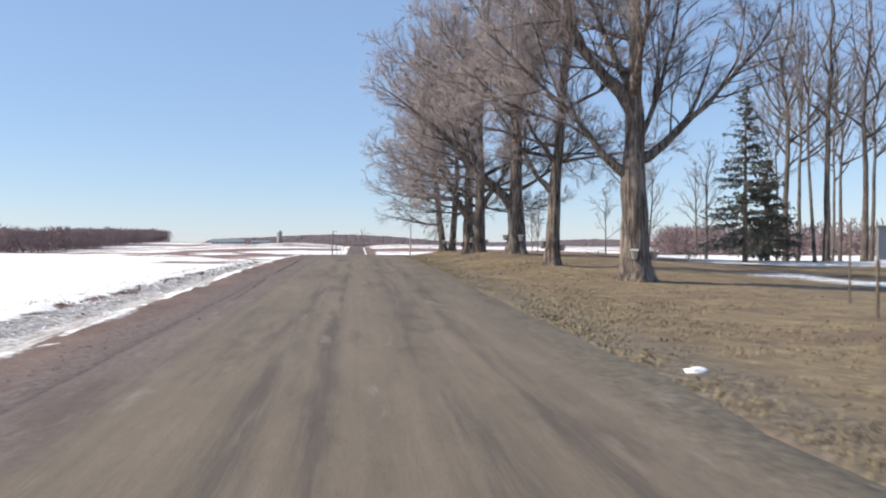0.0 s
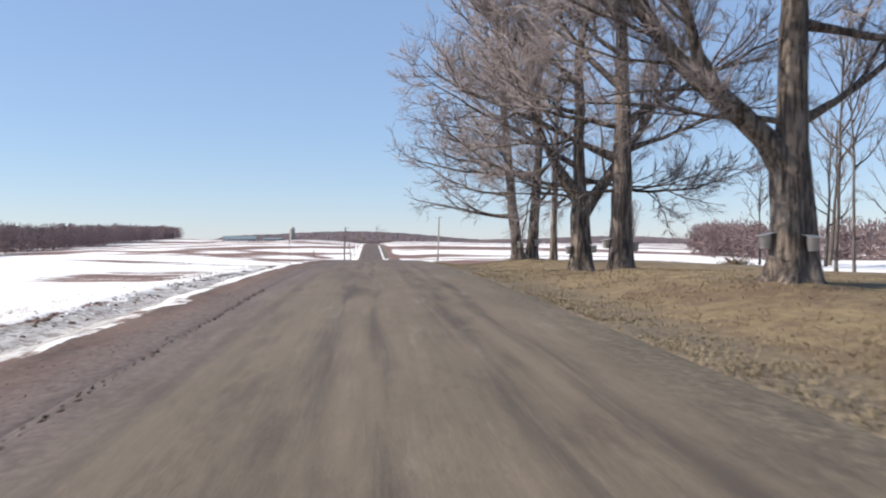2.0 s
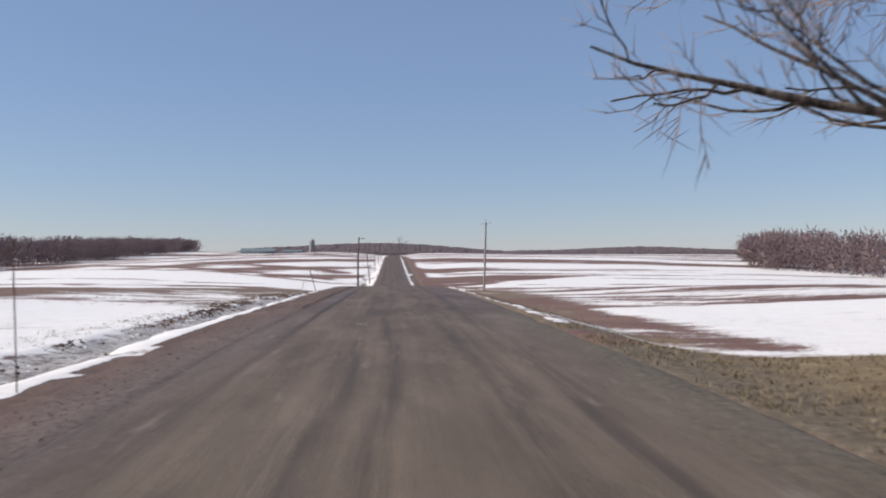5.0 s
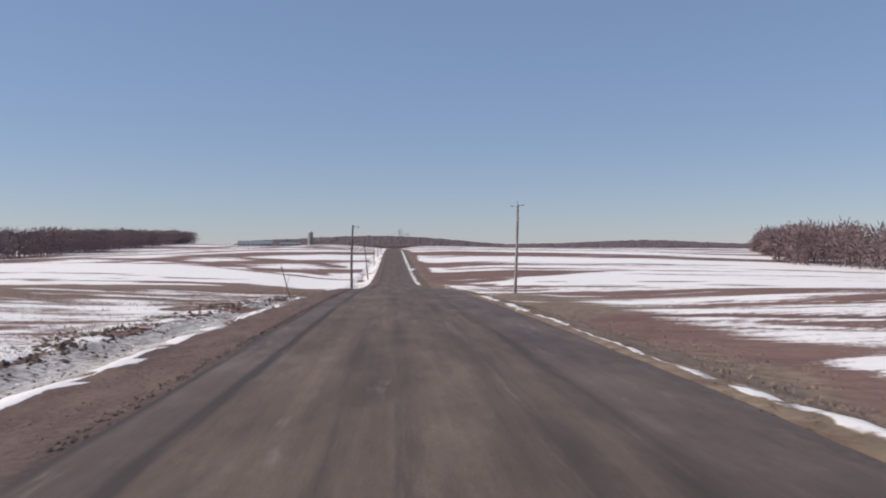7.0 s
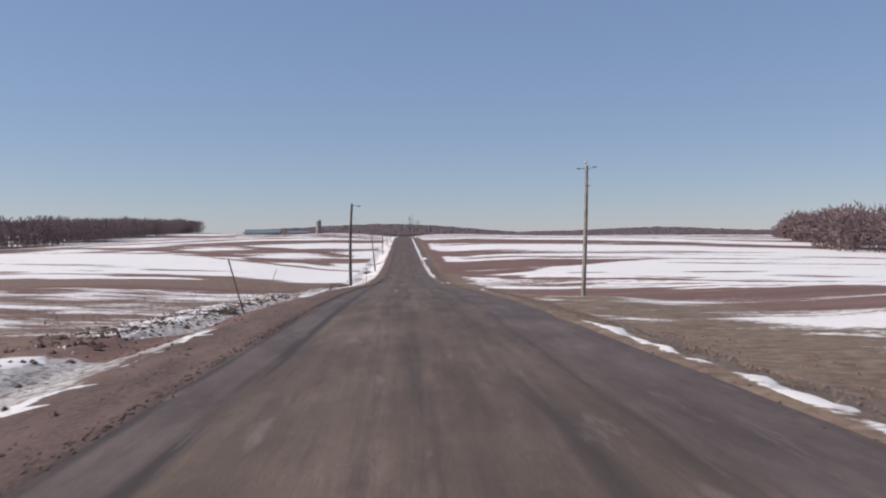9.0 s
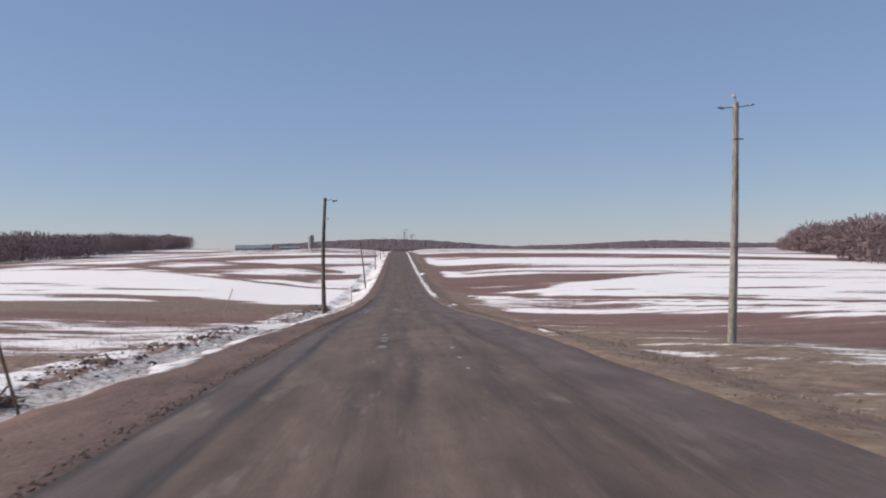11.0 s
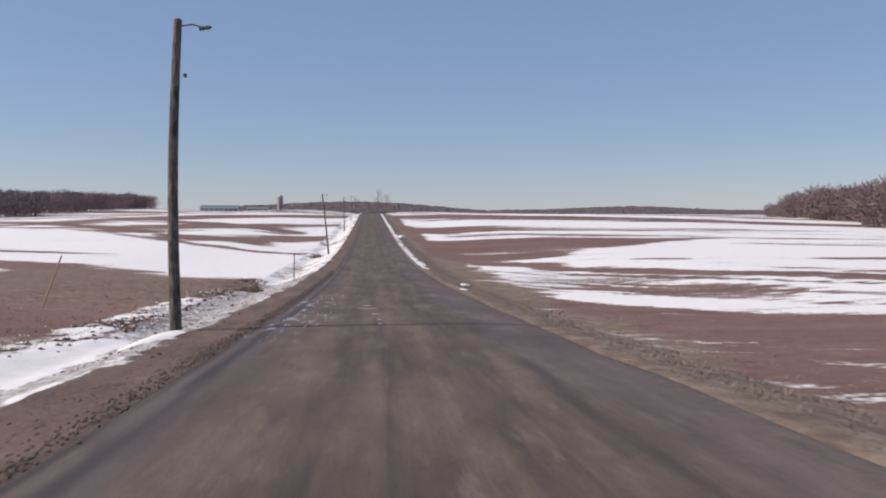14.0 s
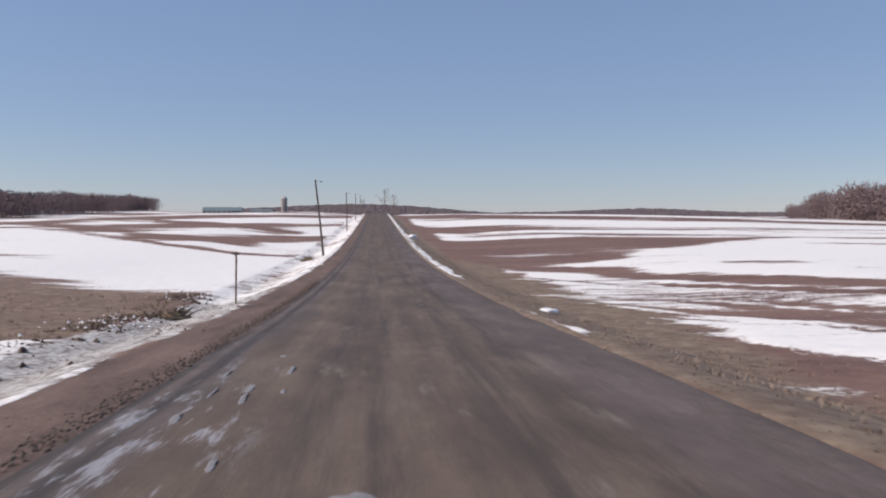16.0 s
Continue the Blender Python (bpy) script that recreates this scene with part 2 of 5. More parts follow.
    # thin trodden ice, a stretch of which lies on the road
    ice_at = maths(n, l, "MULTIPLY", span(n, l, maths(n, l, "ABSOLUTE", maths(n, l, "SUBTRACT", y, 194.0)), 4.0, 13.0, 1.0, 0.0),
                   span(n, l, x, -1.7, -1.0, 1.0, 0.0))
    ice = maths(n, l, "MULTIPLY", ice_at, span(n, l, noise_tex(n, l, coords(n, l, (1, 0.14, 1)), 2.8, 7, 0.72), 0.53, 0.63, 0.0, 0.7))
    c = mix(n, l, ice, c, (0.40, 0.41, 0.44))
    grit = span(n, l, grain, 0.35, 0.75, 0.72, 1.25)
    g = n.new("ShaderNodeCombineXYZ")
    for i in range(3):
        l.new(grit, g.inputs[i])
    c = mix(n, l, 1.0, c, g.outputs[0], "MULTIPLY")
    l.new(c, p.inputs["Base Color"])
    l.new(maths(n, l, "SUBTRACT", 0.88, maths(n, l, "ADD", maths(n, l, "MULTIPLY", ice, 0.45), maths(n, l, "ADD", maths(n, l, "MULTIPLY", track, 0.1), maths(n, l, "MULTIPLY", wet, 0.3)))), p.inputs["Roughness"])
    bump(n, l, p, maths(n, l, "ADD", maths(n, l, "MULTIPLY", grain, 0.5), maths(n, l, "MULTIPLY", streak, 0.5)), 0.35, 0.015)
    return m


def bark_material(name, dark, mid_, light, scale=1.0):
    m, n, l, p = material(name)
    v = coords(n, l, (1, 1, 0.09))
    w = coords(n, l)
    a, b, c_ = noise_tex(n, l, v, 11.0 * scale, 6, 0.62), noise_tex(n, l, w, 1.3, 4), noise_tex(n, l, v, 30.0 * scale, 3)
    t = maths(n, l, "ADD", maths(n, l, "MULTIPLY", a, 0.55), maths(n, l, "ADD", maths(n, l, "MULTIPLY", b, 0.25), maths(n, l, "MULTIPLY", c_, 0.2)))
    l.new(ramp(n, l, t, [(0.43, dark), (0.50, mid_), (0.57, light)]), p.inputs["Base Color"])
    p.inputs["Roughness"].default_value = 0.9
    bump(n, l, p, t, 1.0, 0.11)
    return m


MAT_GROUND, MAT_ROAD = ground_material(), road_material()
MAT_BARK = bark_material("maple_bark", (0.036, 0.028, 0.025), (0.128, 0.101, 0.085), (0.255, 0.212, 0.178))
MAT_TWIG = mottled("maple_twigs", [(0.150, 0.124, 0.125), (0.240, 0.204, 0.205), (0.32, 0.280, 0.275)], size=1.2, relief=0.1)
MAT_SAPLING = bark_material("young_bark", (0.09, 0.068, 0.052), (0.17, 0.13, 0.10), (0.26, 0.21, 0.165), 2.0)
MAT_STEM = bark_material("grey_stems", (0.050, 0.041, 0.036), (0.115, 0.096, 0.084), (0.19, 0.162, 0.142), 2.0)
MAT_NEEDLE = mottled("spruce_needles", [(0.060, 0.064, 0.052), (0.105, 0.108, 0.088), (0.155, 0.155, 0.128)], size=2.5, relief=0.2)
MAT_WOODS = mottled("far_bare_woods", [(0.150, 0.105, 0.108), (0.178, 0.127, 0.131), (0.205, 0.150, 0.153)], size=0.12, relief=0.1, fine=9.0)
MAT_RIDGE = mottled("hazy_wooded_ridge", [(0.082, 0.060, 0.062), (0.110, 0.082, 0.083), (0.14, 0.105, 0.103)], size=0.02, relief=0.1, fine=7.0)
MAT_POLE_GREY = bark_material("weathered_pole", (0.20, 0.175, 0.15), (0.36, 0.33, 0.29), (0.50, 0.47, 0.43), 3.0)
# pole wood darkened in colour for the shaded side turned to the road
MAT_POLE_SHADED = bark_material("shaded_pole", (0.045, 0.035, 0.028), (0.12, 0.098, 0.08), (0.25, 0.22, 0.19), 3.0)
MAT_STEEL = mottled("galvanised_steel", [(0.34, 0.35, 0.36), (0.50, 0.51, 0.52), (0.62, 0.62, 0.62)], size=9, rough=0.5, relief=0.1, metal=0.35)
MAT_RUST = mottled("rusted_steel", [(0.06, 0.035, 0.025), (0.13, 0.075, 0.05), (0.2, 0.13, 0.09)], size=14, rough=0.8)
MAT_STAKE = mottled("bleached_stake", [(0.26, 0.19, 0.10), (0.42, 0.33, 0.19), (0.5, 0.42, 0.28)], scale=(1, 1, 0.2), size=12)
MAT_GRASS = mottled("dead_grass", [(0.15, 0.116, 0.070), (0.235, 0.188, 0.114), (0.325, 0.266, 0.170)], size=0.9, relief=0.0)
MAT_TAN_GRASS = mottled("tan_grass", [(0.17, 0.122, 0.090), (0.265, 0.196, 0.145), (0.36, 0.275, 0.205)], size=0.9, relief=0.0)
MAT_WEED = mottled("dead_weeds", [(0.085, 0.055, 0.035), (0.16, 0.11, 0.065), (0.25, 0.18, 0.10)], size=1.5, relief=0.0)
MAT_SNOW = mottled("old_snow", [(0.66, 0.67, 0.69), (0.84, 0.85, 0.86), (0.9, 0.9, 0.9)], size=3, rough=0.65, relief=0.4, depth=0.03)
MAT_ICE = mottled("trodden_ice", [(0.15, 0.142, 0.145), (0.215, 0.207, 0.212), (0.30, 0.292, 0.30)], size=9, rough=0.62, relief=0.3)
MAT_CERAMIC = mottled("insulator_glaze", [(0.10, 0.09, 0.085), (0.16, 0.14, 0.13)], size=20, rough=0.25)
MAT_ROOF = mottled("teal_metal_roof", [(0.13, 0.175, 0.195), (0.165, 0.215, 0.235), (0.20, 0.25, 0.27)], size=0.3, rough=0.5)
MAT_BARN = mottled("barn_boards", [(0.20, 0.20, 0.21), (0.32, 0.32, 0.33), (0.42, 0.42, 0.42)], scale=(1, 1, 0.2), size=0.6)
MAT_SILO = mottled("silo_concrete", [(0.30, 0.285, 0.27), (0.38, 0.365, 0.35), (0.46, 0.44, 0.42)], size=0.3)
MAT_GRAVEL = mottled("brown_gravel", [(0.045, 0.032, 0.026), (0.10, 0.072, 0.056), (0.16, 0.12, 0.095)], size=9)
MAT_CLOD = mottled("turned_sod", [(0.045, 0.027, 0.020), (0.088, 0.055, 0.039), (0.140, 0.095, 0.064)], size=5, relief=0.6, depth=0.03)
# near-black colour stands in for the unlit inside behind the barn windows
MAT_OPENING = mottled("dark_opening", [(0.018, 0.016, 0.015), (0.035, 0.03, 0.028)], size=6, rough=0.6)


# ---- lie of the land ----
KNOT_Y = np.array([-20, 0, 20, 40, 60, 80, 100, 120, 140, 160, 180, 200, 220, 240, 260, 280, 320, 360, 400, 440, 480, 540, 700], float)
KNOT_Z = np.array([-0.42, -0.05, 0.34, 0.76, 1.02, 1.03, 0.83, 0.50, 0.03, -0.72, -1.68, -2.62, -3.36, -3.81, -4.00, -3.99, -3.42, -2.58, -1.57, -0.51, 0.51, 1.84, 3.51])


def lattice(i, j, seed):
    h = np.sin(i * 127.1 + j * 311.7 + seed * 74.7) * 43758.5453
    return h - np.floor(h)


def soft_noise(x, y, size, seed=0, octaves=3):
    """Smooth noise about 0, within -1 and 1."""
    out, amp, total = 0.0, 1.0, 0.0
    for o in range(octaves):
        u, v = np.asarray(x) / size + 17.3 * o, np.asarray(y) / size - 9.1 * o
        i, j = np.floor(u), np.floor(v)
        fu, fv = u - i, v - j
        fu, fv = fu * fu * (3 - 2 * fu), fv * fv * (3 - 2 * fv)
        a = lattice(i, j, seed + o) * (1 - fu) + lattice(i + 1, j, seed + o) * fu
        b = lattice(i, j + 1, seed + o) * (1 - fu) + lattice(i + 1, j + 1, seed + o) * fu
        out, total = out + amp * (a * (1 - fv) + b * fv - 0.5) * 2, total + amp
        amp, size = amp * 0.5, size * 0.5
    return out / total


def step(a, b, x):
    """0 at a, 1 at b, smooth between."""
    u = np.clip((x - a) / (b - a), 0, 1)
    return u * u * (3 - 2 * u)


def within(x, a, b, soft):
    return step(a - soft, a + soft, x) * (1 - step(b - soft, b + soft, x))


def road_z(y):
    y = np.asarray(y, float)
    yc = np.clip(y, KNOT_Y[0], 540)
    i = np.clip(np.searchsorted(KNOT_Y, yc, side="right") - 1, 0, len(KNOT_Y) - 2)
    g, h = np.gradient(KNOT_Z, KNOT_Y), KNOT_Y[i + 1] - KNOT_Y[i]
    u = (yc - KNOT_Y[i]) / h
    z = (2 * u**3 - 3 * u**2 + 1) * KNOT_Z[i] + (u**3 - 2 * u**2 + u) * h * g[i] + (3 * u**2 - 2 * u**3) * KNOT_Z[i + 1] + (u**3 - u**2) * h * g[i + 1]
    return z + np.where(y > 540, (1 - np.exp(-(y - 540) / 250.0)) * 2.0, 0) + np.where(y < -20, (y + 20) * 0.02, 0)


LEFT_EDGE, RIGHT_EDGE = -3.12, 4.3


MAPLES = ((10.6, 29.8), (9.35, 37.7), (9.15, 45.3), (8.75, 56.6), (8.8, 62.3), (7.9, 72.2), (8.75, 72.9), (11.0, 77.5))


def land_z(x, y):
    """The ground's height, with the road's bed let in."""
    x, y = np.asarray(x, float), np.asarray(y, float)
    ax = abs(x)
    grove = np.where(x > 0, 1 - step(74, 85, y), 0)
    z = road_z(y) - 0.09 - 0.7 * step(4.4, 8, ax) * (1 - grove) + 0.7 * step(12, 35, ax) * (1 - grove) - np.where(x < 0, 4.2 * step(60, 220, ax), 2.2 * step(80, 240, ax))
    z = z + grove * step(4.6, 9, x) * (0.6 * step(30, 48, y) + 0.32 * step(65, 72, y) - 0.42 * step(53, 60, y) - 0.1) - grove * 0.45 * step(12, 26, x)
    z = z + step(500, 1250, y) * (5.0 + 5.5 * (1 - step(-300, -110, x))) * (1 - step(-90, 10, x))
    z = z + step(900, 1600, y) * 4.0 * step(0, 60, x)
    # ditch beside the road
    z = z - 0.22 * within(x, -8.4, -5.6, 0.8) * (y < 420)
    z = z + soft_noise(x, y, 9, 3) * 0.10 * step(5, 9, ax) + soft_noise(x, y, 1.6, 5) * 0.045 * step(4.2, 5.5, ax) + soft_noise(x, y, 0.8, 6, 2) * 0.05 * within(x, -10.4, -4.9, 0.4)
    z = z + 0.27 * np.exp(-((x - 10.4) / 4.0) ** 2 - ((y - 158.7) / 10.0) ** 2)
    for mx, my in MAPLES:
        z = z + 0.11 * np.exp(-((x - mx) ** 2 + (y - my) ** 2) / 1.3)
    bed = within(x, LEFT_EDGE + 0.3, RIGHT_EDGE - 0.3, 0.25)
    return z - 0.22 * bed


def entrance(x, y):
    """The bare earth track that leaves the road for the field on the left."""
    end = np.clip(143.0 + (x + 6.14) * 2.6, 136, 149)
    return step(130.0, 132.0, y + soft_noise(x, y, 1.4, 91)) * (1 - step(-1.2, 0.6, y - end + soft_noise(x, y, 1.2, 92))) * (x < 0)


def snow_cover(x, y):
    """0 bare to 1 white; about 0.5 is where the cover breaks up."""
    wx, wy = x + 6 * soft_noise(x * 0.5, y, 9, 11, 4) * step(10, 22, abs(x)), y + 8 * soft_noise(x * 0.3, y, 14, 12, 4)
    ax = abs(wx)
    left, right = x < 0, x > 0
    # left fields
    f = np.full(x.shape, 0.04)
    f = np.where(left & (x < -9), np.maximum(f, 0.95 * (1 - step(102, 122, wy + 0.25 * (wx + 10)))), f)
    f = np.where(left, np.maximum(f, (0.52 + 0.5 * soft_noise(x * 0.8, y, 2.4, 89, 4)) * within(wy, 112, 158, 8) * within(ax, 9, 26, 3)), f)
    f = np.where(left, np.maximum(f, (0.56 + 0.5 * soft_noise(x * 0.8, y, 2.4, 88, 4)) * within(wy, 160, 196, 7) * within(ax, 9, 40, 4)), f)
    f = np.where(left, np.maximum(f, 1.0 * within(wy - 0.08 * ax, 240, 2000, 5)), f)
    f = np.where(left, f - 0.75 * within(ax, 18, 110, 6) * within(wy - 0.55 * (ax - 18), 240, 248, 3), f)
    f = np.where(left, f - 0.65 * within(ax, 31, 130, 7) * within(wy - 0.8 * (ax - 31), 267, 274, 3), f)
    f = np.where(left, f - 0.65 * within(ax, 13, 30, 4) * within(wy, 231, 237, 2), f)
    bands = 0.62 + 0.46 * np.sin((wy + 0.34 * x + 14 * soft_noise(x * 0.5, y, 60, 15)) / (6.5 + y * 0.011))
    streaks = 0.66 + 0.62 * np.sin((wy + 0.45 * ax + 22 * soft_noise(x * 0.4, y, 55, 15)) / (3.6 + y * 0.008)) + 0.5 * soft_noise(x * 0.25, y, 24, 16, 3)
    bank = y - np.interp(-x, [5, 9, 17, 28, 51, 62, 75, 97, 200], [283, 285.5, 292, 303, 341, 358, 373, 391, 470]) + 1.5 * soft_noise(x, y, 8, 13)
    f = np.where(left & (bank > 4), np.minimum(f, 0.95 * np.clip(streaks, 0, 1)), f)
    f = np.where(left, f * (1 - 0.95 * within(bank, -1.5, 3.2, 1.2)), f)
    # right fields
    f = np.where(right & (x > 8), np.maximum(f, 0.95 * within(wy, 82, 105, 3) * step(8.5, 12.5, wx)), f)
    f = np.where(right, np.maximum(f, (0.55 - 0.36 * step(-0.05, 0.25, soft_noise(x * 0.22 + y * 0.1, y + 0.7 * x, 2.0, 54, 4))) * within(wy + 0.7 * (wx - 14), 106, 160, 10) * step(9, 14, wx)), f)
    wedge = wy - 262 - 1.15 * (wx - 11.4)
    phase = wy + 2.0 * (np.minimum(wx, 60) - 12)
    f = np.where(right, np.maximum(f, 0.74 * within(phase, 207, 262, 5) * step(9.4, 11.4, x + 2 * soft_noise(x, y, 3, 14))), f)
    f = np.where(right, np.maximum(f, 0.98 * step(266, 276, phase) * within(wy, 150, 338, 6) * step(6, -4, wedge) * step(11, 16, wx)), f)
    f = np.where(right, f - 0.7 * within(phase - 0.25 * wx, 254, 262, 3) * step(18, 26, wx), f)
    f = np.where(right, np.maximum(f, 1.0 * within(wy, 328, 364, 5) * step(9, 14, wx)), f)
    f = np.where(right & (y > 360), 0.98 * np.clip(bands * 1.1, 0, 1) * step(8, 13, x), f)
    # patches in the grove's grass
    f = np.where(right & (y < 82), 0.10 + 0.52 * step(15, 22, x) * step(0.05, 0.4, soft_noise(x * 0.35, y, 5, 21) + 0.12), f)
    f = np.where(right & (y < 90) & (x > 21), np.maximum(f, 0.8 * within(y, 58, 92, 5)), f)
    f = np.where(right & (x < 22) & (y > 140) & (y < 236), np.maximum(f, (0.25 + 0.55 * soft_noise(x * 0.45 + y * 0.2, y * 0.9 + 0.9 * x, 1.8, 45) - 0.03 * (x - 6)) * step(5.6, 8.0, x)), f)
    f = np.where(left, f - 0.62 * within(wy, 70, 85, 4) * within(x, -17, -10.2, 1.5) * step(-0.35, 0.25, soft_noise(x * 0.3, y, 5, 93)), f)
    f = np.where(right, np.maximum(f, (0.42 + 0.6 * soft_noise(x * 0.35, y + 0.5 * x, 2.2, 94, 4)) * within(y + 1.5 * (x - 5), 84.5, 99, 2.0) * within(x, 5.0, 13, 0.4)), f)
    # ploughed strips on both sides of the road
    edge = soft_noise(x * 0 + 3, y, 4.0, 31) * 0.22 + soft_noise(x, y, 1.1, 32) * 0.24
    f = f + np.where(y > 60, 0.6, 0.15) * soft_noise(x * 0.12, y, 7, 35, 5) * step(9, 14, ax)
    across = np.where(left, (y - 0.85 * abs(x)) / 1.31, np.where(y < 262, (2 * x + y) / 2.24, y + 0.25 * x))
    down = np.where(left, (0.85 * y + abs(x)) / 1.31, np.where(y < 262, (x - 2 * y) / 2.24, x))
    f = f - np.where((y > 150) & (left | (phase > 262)), 0.42 + 0.25 * step(330, 400, y) + 0.3 * left * step(285, 300, y), 0.0) * step(0.12, 0.42, soft_noise(down * 0.06, across, 4 + y * 0.007, 36, 4)) * step(12, 20, ax)
    f = np.where(right & (y < 262) & (y > 150), f - 0.52 * step(-0.02, 0.3, soft_noise(down * 0.09, across, 2.1, 49, 4)) * within(phase, 200, 268, 6), f)
    f = np.where(left & (x > -9.2), np.where(y < 95, 0.05 + 0.28 * step(48, 62, y), -0.12 + 0.34 * within(y, 164, 200, 6) + 0.72 * step(222, 236, y)) + 0.25 * soft_noise(x, y * 0.3, 2.5, 33) + 0.22 * soft_noise(x, y, 0.9, 96, 3), f)
    rim = -4.75 - 0.1 * (y < 100) - 0.45 * within(y, 55, 88, 12) + 0.26 * soft_noise(x * 0 + 5, y, 3.0, 37, 4)
    f = np.where(left, np.maximum(f, (0.58 + 0.16 * within(y, 50, 100, 12) + 0.12 * within(y, 144, 178, 3) + 0.35 * soft_noise(x, y, 2.2, 50) + 0.42 * soft_noise(x, y, 1.1, 99, 2) - 0.34 * step(178, 187, y) - 1.3 * entrance(x, y)) * within(x + edge, rim, -4.0, 0.10) * step(-40, 0, y)), f)
    f = np.where(left & (x > -12), f - 1.3 * entrance(x, y), f)
    f = np.where(left, np.maximum(f, (0.62 - 0.6 * entrance(x, y) + 0.5 * soft_noise(x, y, 1.8, 38)) * within(x + edge * 2, -10.8, -8.9, 0.4) * (y < 215)), f)
    strip = within(y, 86, 132, 2) + within(y, 157, 162, 2) + within(y, 208, 216, 2) + within(y, 236, 560, 5)
    f = np.where(right, np.maximum(f, (0.66 - 0.10 * (y > 136) * (y < 230) + 0.5 * soft_noise(x * 1.5, y, 0.9, 95, 3)) * strip * within(x + edge * 1.4, 4.35, 4.80 + 0.6 * step(230, 260, y) + 0.30 * soft_noise(x * 0 + 2, y, 3, 39), 0.10)), f)
    f = np.where(left, np.maximum(f, 0.98 * step(1.0, 0.6, np.hypot((x + 5.1) / 0.9, (y - 185.9) / 1.7) + 0.2 * soft_noise(x, y, 0.8, 47))), f)
    f = np.where(left, np.maximum(f, 0.85 * step(1.0, 0.6, np.hypot((x + 8.2) / 1.5, (y - 189.0) / 8.0) + 0.35 * soft_noise(x, y, 1.3, 52))), f)
    verge = 4.36 + 0.26 * soft_noise(x * 0 + np.sign(x) * 7, y, 3.2, 46, 4) + 0.10 * soft_noise(x * 0 + np.sign(x) * 3, y, 0.9, 48, 2)
    f = np.where(abs(x) < verge, -1.5, f)
    return np.clip(f, -1.5, 1)


def other_cover(x, y):
    straw = np.where(x > 4.2, 0.95 * (1 - step(79, 85, y + 2 * soft_noise(x, y, 6, 41))) * (0.85 + 0.15 * step(4.3, 5.4, x)), 0.0)
    straw = np.where((x > 4.2) & (y >= 84), 0.66 * (1 - step(7.0, 10.5, x + soft_noise(x, y, 7, 42) * 2 - 7 * within(y, 128, 166, 8) - 3 * within(y, 212, 270, 10))), straw)
    straw = np.where(x < -9, 0.55 * within(y, 205, 250, 10) + 0.5 * within(y, 118, 175, 10), straw)
    gravel = 1 - step(4.35, np.where((x > 0) & (y < 90), 4.75, 5.0), abs(x) + soft_noise(x, y, 2.0, 43) * 0.25)
    gravel = np.where(x > 0, gravel * 0.36, gravel)
    slush = np.where(x < 0, within(x + soft_noise(x, y, 3, 44) * 0.5, -8.9, -4.6, 0.3) * (1 - 0.42 * step(188, 200, y) * (0.6 + 1.2 * soft_noise(x, y, 1.5, 53))) * (y < 250) * (1 - entrance(x, y)), 0.0)
    return straw, gravel, slush


def spaced(start, stop, first, growth, cap):
    out, d = [start], first
    while out[-1] < stop:
        out.append(out[-1] + d)
        d = min(d * growth, cap)
    return out


def mesh_object(name, verts, faces, mat, parent=None, smooth=True):
    me = bpy.data.meshes.new(name)
    me.from_pydata(verts if isinstance(verts, list) else verts.tolist(), [], faces if isinstance(faces, list) else faces.tolist())
    me.materials.append(mat)
    if smooth:
        me.polygons.foreach_set("use_smooth", [True] * len(me.polygons))
    ob = new(name, me)
    ob.parent = parent
    return ob


def sheet(name, xs, ys, height, mat, kind="structure"):
    X, Y = np.meshgrid(np.array(xs), np.array(ys))
    Z = height(X, Y)
    nx, ny = len(xs), len(ys)
    i = np.arange(nx * ny).reshape(ny, nx)
    faces = np.stack([i[:-1, :-1], i[:-1, 1:], i[1:, 1:], i[1:, :-1]], -1).reshape(-1, 4)
    ob = mesh_object(name, np.stack([X, Y, Z], -1).reshape(-1, 3), faces, mat)
    return tagged(ob, kind=kind), X, Y


side = list(np.arange(4.62, 10.9, 0.16)) + spaced(10.9, 4200, 0.24, 1.062, 140)
xs = [-a for a in reversed(side)] + list(np.arange(-4.5, 4.6, 0.25)) + side
ys = [-a for a in reversed(spaced(20, 1200, 1.5, 1.2, 200))] + list(np.arange(-19, 0, 0.7)) + list(np.arange(0, 240, 0.55)) + spaced(240, 4800, 0.8, 1.012, 60)
X, Y = np.meshgrid(np.array(xs), np.array(ys))
SN = snow_cover(X, Y)


def snowy_land(x, y):
    return land_z(x, y) + 0.06 * step(0.45, 0.9, SN) + 0.05 * within(x, -5.4, -4.5, 0.3) * soft_noise(x, y, 0.9, 51) - 0.5 * step(1500, 3000, y)


ground, X, Y = sheet("ground", xs, ys, snowy_land, MAT_GROUND)
tagged(ground, "brown winter fields with streaks of old snow", "ground")
for label_, values in (("snow", SN), *zip(("straw", "gravel", "slush"), other_cover(X, Y))):
    ground.data.attributes.new(label_, "FLOAT", "POINT").data.foreach_set("value", np.asarray(values, np.float32).ravel())

rx = list(np.linspace(LEFT_EDGE, RIGHT_EDGE, 25))
road_ys = list(np.arange(-60, 300, 0.8)) + spaced(300, 760, 0.8, 1.01, 8)


def road_top(x, y):
    mid = (LEFT_EDGE + RIGHT_EDGE) / 2
    edge = (abs(x - mid) / (RIGHT_EDGE - mid)) ** 2
    z = road_z(y) - 0.02 - 0.05 * edge + 0.012 * soft_noise(x, y * 0.15, 0.9, 61)
    return z - 0.05 * step(0.9, 1.0, edge)


